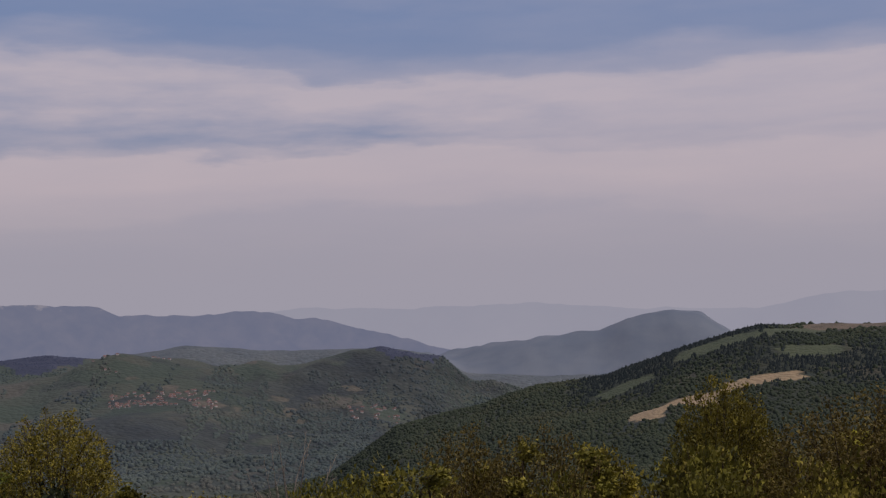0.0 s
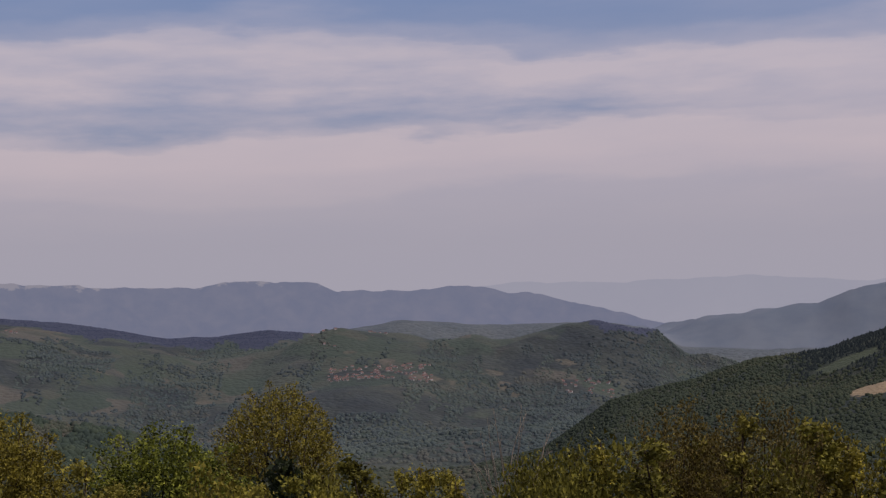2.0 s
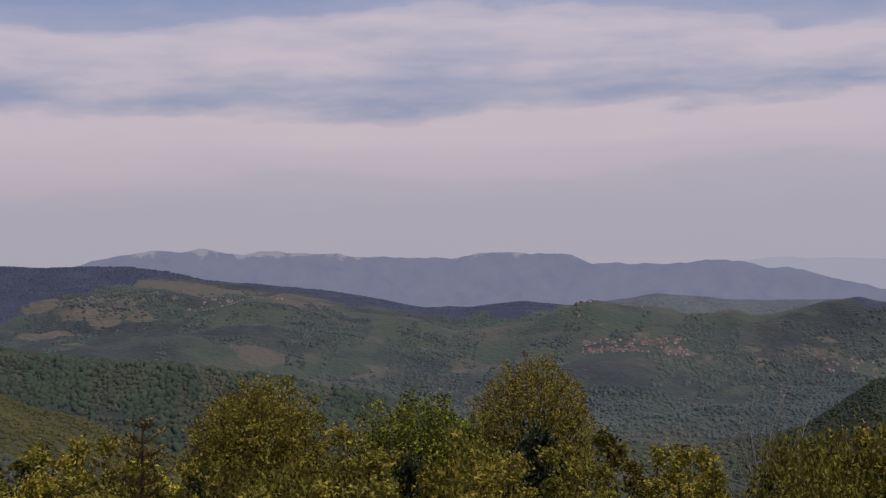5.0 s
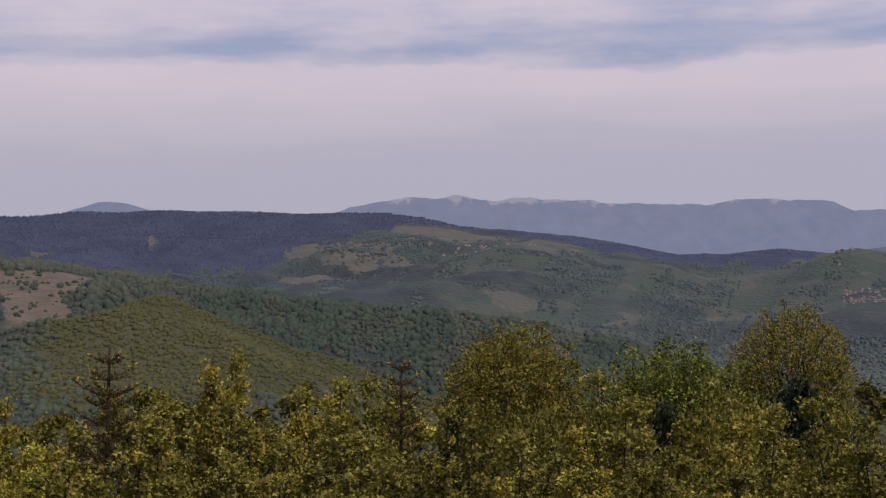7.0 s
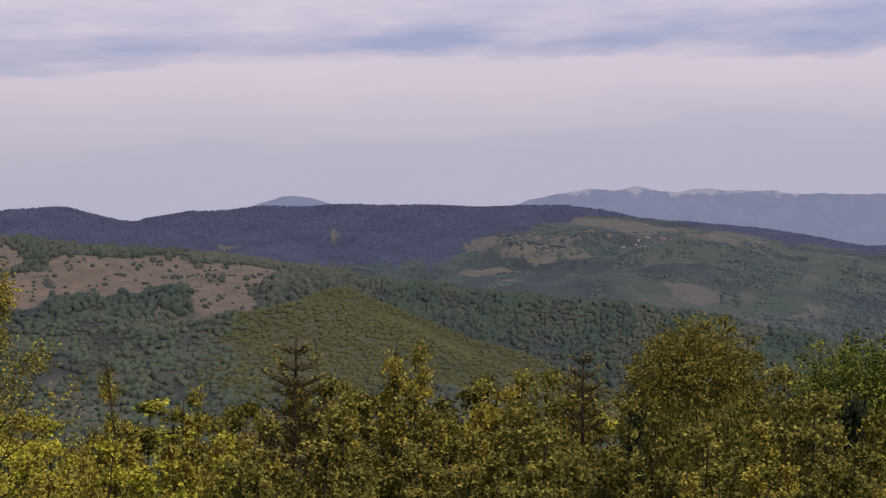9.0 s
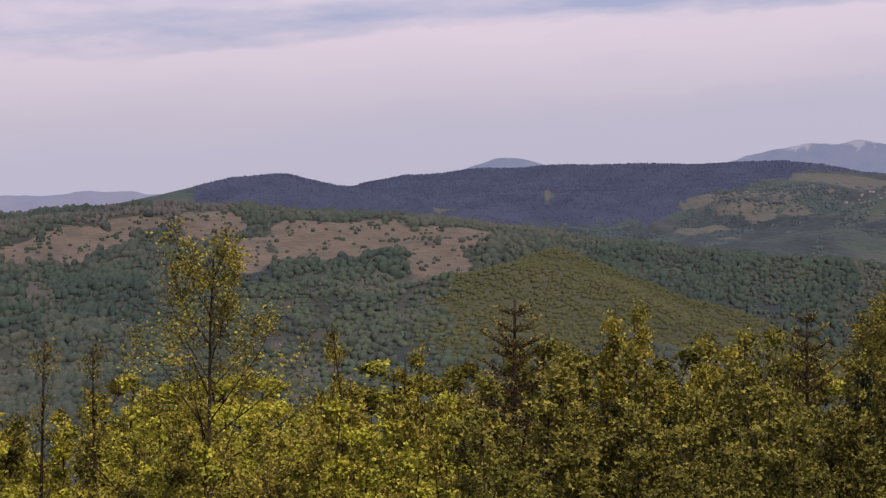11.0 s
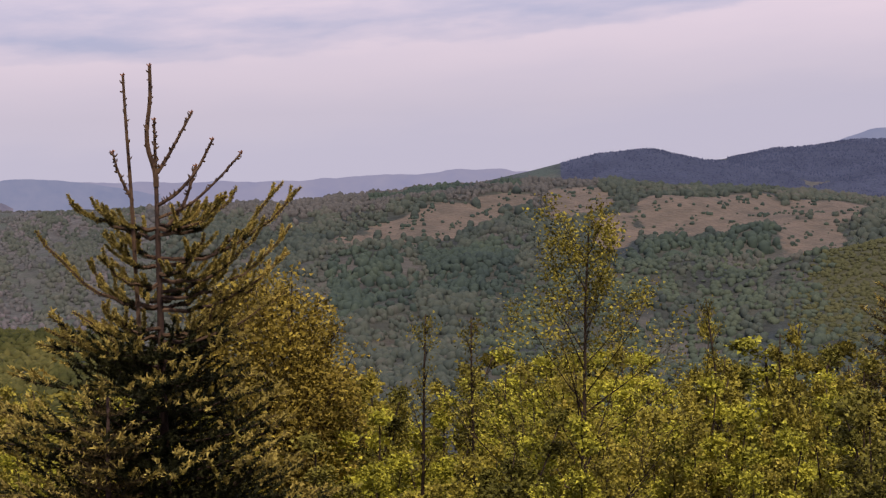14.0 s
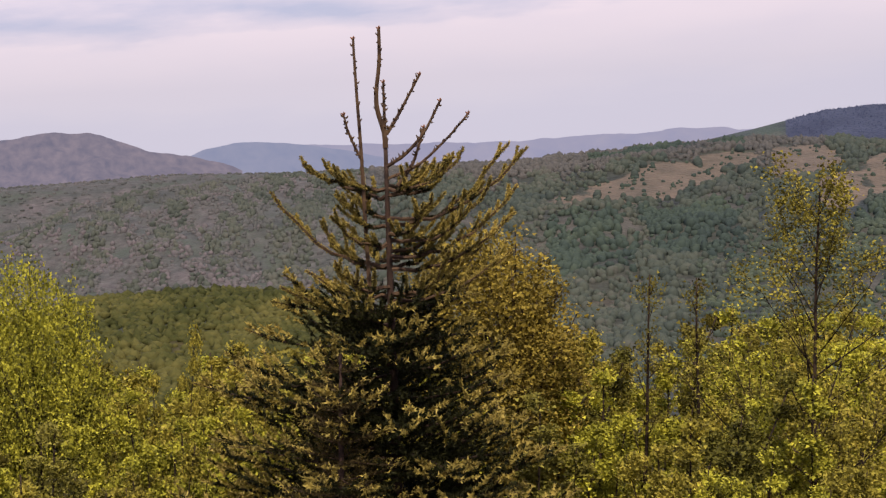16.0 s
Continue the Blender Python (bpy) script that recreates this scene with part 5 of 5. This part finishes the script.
    for az, r, el, slim in [(41.9, 26, -4.75, 1.1), (30.3, 36, -5.25, 0.9), (2.2, 52, -6.6, 0.5), (73.6, 10.4, -7.9, 1.2)]:
        tree_at(small_spruce, az, r, el, 8, g, slim)

    for az, r, el, slim in [(15.5, 42, -5.9, 0.9), (16.5, 43, -6.5, 0.9), (14.7, 43, -7.0, 1.1), (28.4, 34, -7.0, 0.5), (20.4, 36, -6.9, 0.6)]:
        tree_at(ivy, az, r, el, 6, g, slim)

    # the thicket of young trees on the slope
    edge = [(-22, -4.2), (-12, -4.4), (-6, -4.4), (0, -4.8), (3, -5.6), (6, -6.1), (9, -6.0), (12, -6.2), (20, -6.3), (30, -6.5), (38, -6.0), (44, -6.5), (52, -7.0), (60, -7.1), (68, -7.3), (80, -7.4), (90, -7.0)]
    for r, lo in [(9.5, 44), (11, 40), (13, 28), (15, 14), (17, 10), (19, 10), (21.5, 10), (24.5, 10), (29, 6), (34, -20), (40, -20), (47, -20), (56, -20), (68, -20)]:
        step = math.degrees((0.066 * r + (0.85 if r > 16 else 0.5)) / r) * (0.84 if r < 40 else 1)
        az = lo + g.uniform(0, step)
        while az < 90:
            rr = r * g.uniform(0.93, 1.07)
            a = az + g.uniform(-0.3, 0.3) * step
            el = float(along(edge, a)) + g.normal(-0.25, 0.4) - float(np.interp(r, [9.5, 11, 13, 15, 17, 19, 22, 30], [5.6, 4.1, 2.8, 1.9, 1.3, 0.8, 0.4, 0]))
            if not (abs(a - 69.75) < 9 and rr < 13):
                ob = young[int(g.integers(0, 8))] if r < 45 else distant[int(g.integers(0, 4))]
                # Darker leaved trees are picked by bearing, to hold brightness down to the right.
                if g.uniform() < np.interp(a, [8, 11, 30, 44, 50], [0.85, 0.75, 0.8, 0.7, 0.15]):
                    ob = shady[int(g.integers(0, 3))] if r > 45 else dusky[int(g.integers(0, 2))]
                if a > 50 and g.uniform() < 0.25:
                    ob = young[int(g.integers(0, 2)) * 5]
                wide = g.uniform(0.85, 1.15) * max(1.0, 0.02 * r + 0.3)
                if r > 30 and a < 34 and g.uniform() < 0.6:
                    ob, wide = bushy[int(g.integers(0, 4))], g.uniform(0.5, 0.78)
                tree_at(ob, a, rr, el, 6, g, wide, "thicket of young trees")
            az += step
    for ob in masters:
        for c in list(ob.children_recursive):
            bpy.data.objects.remove(c)
        bpy.data.objects.remove(ob)


# ---------------------------------------------------------------- villages
def house(w, d, h, seed):
    """A small village house: walls with window openings set in, and a gabled tile roof with eaves and a chimney."""
    ob = tagged(new("village_house"), "small pale village house with a reddish gabled tile roof", "house", "village houses")
    b = Shape()
    x, y = w / 2, d / 2
    b.add([(-x, -y, -2), (x, -y, -2), (x, y, -2), (-x, y, -2), (-x, -y, h), (x, -y, h), (x, y, h), (-x, y, h), (-x, 0, h + d * 0.36), (x, 0, h + d * 0.36)], [[0, 1, 5, 4], [2, 3, 7, 6]])
    b.f += [[1, 2, 6, 9, 5], [3, 0, 4, 8, 7]]
    part("wall", b.mesh("wall", M["plaster"]), ob)
    t = Shape()
    e, o, k = x + 0.5, y + 0.6, h + d * 0.36
    lo = h - 0.6 * 0.72
    t.add([(-e, -o, lo), (e, -o, lo), (e, 0, k), (-e, 0, k), (-e, o, lo), (e, o, lo), (-e, -o, lo + 0.25), (e, -o, lo + 0.25), (e, 0, k + 0.25), (-e, 0, k + 0.25), (-e, o, lo + 0.25), (e, o, lo + 0.25)],
          [[6, 7, 8, 9], [9, 8, 11, 10], [0, 3, 2, 1], [3, 4, 5, 2], [0, 1, 7, 6], [4, 10, 11, 5], [1, 2, 8, 7], [2, 5, 11, 8], [0, 6, 9, 3], [3, 9, 10, 4]])
    roof = part("roof", t.mesh("roof", M["roof_tile"]), ob)
    c = Shape()
    c.tube([(x * 0.4, 0.4, h), (x * 0.4, 0.4, k + 0.9)], 0.35, 0.35, 4)
    part("chimney", c.mesh("chimney", M["plaster"]), roof)
    return ob


VILLAGE_LAND = [(11.0, 2195, 2.6, 50, 0.0), (2.8, 2230, 1.3, 40, 0.0), (26.3, 2550, 2.2, 90, 0.0), (11.0, 2480, 0.5, 50, 0.0)]


def build_villages():
    g = np.random.default_rng(5)
    kinds = [house(8, 7, 2.4, 1), house(10, 7.5, 3.4, 2), house(6.5, 6, 2.2, 3)]
    for a0, r0, da, dr, n in [(11.0, 2192, 2.1, 52, 130), (2.8, 2230, 1.0, 42, 30), (26.4, 2590, 1.9, 90, 50), (13.2, 2380, 0.6, 60, 6), (11.0, 2480, 0.35, 40, 5)]:
        for k in range(n):
            a, r = a0 + g.uniform(-1, 1) * da, r0 + g.uniform(-1, 1) * dr
            p = at(a, r)
            copy_thing(kinds[int(g.integers(0, 3))], Matrix.Translation(p) @ pose(0, 0, 0, 0, 0, a + g.uniform(-40, 40)) @ Matrix.Scale(0.46, 4))
    for ob in kinds:
        for c in list(ob.children_recursive):
            bpy.data.objects.remove(c)
        bpy.data.objects.remove(ob)


M["beech"] = surface("beech_leaves", [(0.0, (0.057, 0.059, 0.028)), (0.5, (0.068, 0.069, 0.032)), (1.0, (0.082, 0.080, 0.037))], 0.01, "cells", bump=0.6, bump_scale=1.2, spec=0.05)
M["spur_leaf"] = surface("shoulder_leaves", [(0.0, (0.027, 0.031, 0.010)), (0.45, (0.056, 0.057, 0.018)), (1.0, (0.103, 0.092, 0.028))], 0.03, "cells", bump=0.6, bump_scale=1.5, spec=0.05)
# Dark stands get extra blue, as haze on the hillside.
M["dark_stand"] = surface("hazed_dark_stand_leaves", [(0.0, (0.034, 0.047, 0.043)), (0.5, (0.045, 0.061, 0.049)), (1.0, (0.061, 0.077, 0.054))], 0.01, "cells", bump=0.6, bump_scale=1.2, spec=0.05)
M["grey_wood"] = surface("grey_wood_leaves", [(0.0, (0.059, 0.061, 0.063)), (0.5, (0.079, 0.076, 0.070)), (1.0, (0.100, 0.091, 0.083))], 0.01, "cells", bump=0.6, bump_scale=1.2, spec=0.05)
# The darkest stop deepens the shaded gaps between leaves.
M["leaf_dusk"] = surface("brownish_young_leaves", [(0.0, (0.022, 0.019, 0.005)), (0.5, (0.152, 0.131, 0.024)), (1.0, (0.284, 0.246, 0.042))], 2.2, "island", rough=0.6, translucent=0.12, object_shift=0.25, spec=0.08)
M["leaf_brown"] = surface("opening_brown_buds", [(0.0, (0.042, 0.031, 0.011)), (0.5, (0.116, 0.086, 0.024)), (1.0, (0.200, 0.156, 0.040))], 2.2, "island", rough=0.6, translucent=0.12, object_shift=0.25, spec=0.08)
M["brown_needle"] = surface("brownish_needles", [(0.0, (0.022, 0.017, 0.008)), (0.5, (0.058, 0.042, 0.015)), (1.0, (0.12, 0.084, 0.026))], 1.5, "island", rough=0.6, translucent=0.08, spec=0.07)
M["dark_pine"] = surface("dark_conifers", [(0.0, (0.025, 0.033, 0.037)), (1.0, (0.039, 0.048, 0.048))], 0.01, "island", spec=0.05)
M["young_wood"] = surface("young_wood_leaves", [(0.0, (0.045, 0.058, 0.046)), (0.5, (0.060, 0.075, 0.053)), (1.0, (0.077, 0.090, 0.058))], 0.01, "cells", bump=0.6, bump_scale=1.2, spec=0.05)
M["leafing_wood"] = surface("leafing_wood_leaves", [(0.0, (0.051, 0.059, 0.050)), (0.5, (0.071, 0.078, 0.062)), (1.0, (0.093, 0.093, 0.075))], 0.012, "cells", bump=0.6, bump_scale=1.2, spec=0.05)
M["bare_wood"] = surface("bare_wood_twigs", [(0.0, (0.065, 0.069, 0.065)), (0.4, (0.084, 0.085, 0.079)), (0.75, (0.102, 0.095, 0.092)), (1.0, (0.124, 0.106, 0.108))], 0.008, "cells", bump=0.6, bump_scale=1.2, spec=0.05)
M["dark_wood"] = surface("dark_wood_leaves", [(0.0, (0.037, 0.047, 0.039)), (0.6, (0.050, 0.063, 0.044)), (1.0, (0.070, 0.075, 0.050))], 0.008, "cells", bump=0.6, bump_scale=1.5, fine=0.35, fine_scale=0.9, spec=0.05)
# Blue in the copses stands for haze in the valley.
M["dark_copse"] = surface("hazed_copse_leaves", [(0.0, (0.053, 0.067, 0.078)), (1.0, (0.069, 0.084, 0.090))], 0.01, "cells", bump=0.5, bump_scale=1.0, spec=0.05)
M["dark_leaf"] = surface("ivy_leaves", [(0.0, (0.008, 0.012, 0.006)), (1.0, (0.03, 0.04, 0.012))], 3, "island", rough=0.5)
M["leaf_gold"] = surface("golden_young_leaves", [(0.0, (0.035, 0.025, 0.006)), (0.5, (0.228, 0.166, 0.029)), (1.0, (0.434, 0.320, 0.049))], 1.2, "island", rough=0.6, translucent=0.12, spec=0.07)
M["shoot"] = surface("shoot_bark", [(0.2, (0.04, 0.023, 0.016)), (0.8, (0.11, 0.065, 0.034))], 12)
M["spruce_bark"] = surface("spruce_bark", [(0.2, (0.022, 0.013, 0.009)), (0.8, (0.06, 0.034, 0.024))], 8, bump=0.5, bump_scale=50)
M["bud"] = surface("buds", [(0.2, (0.16, 0.07, 0.045)), (0.8, (0.30, 0.15, 0.09))], 30)
build_woods()
big_spruce()
build_trees()
build_villages()
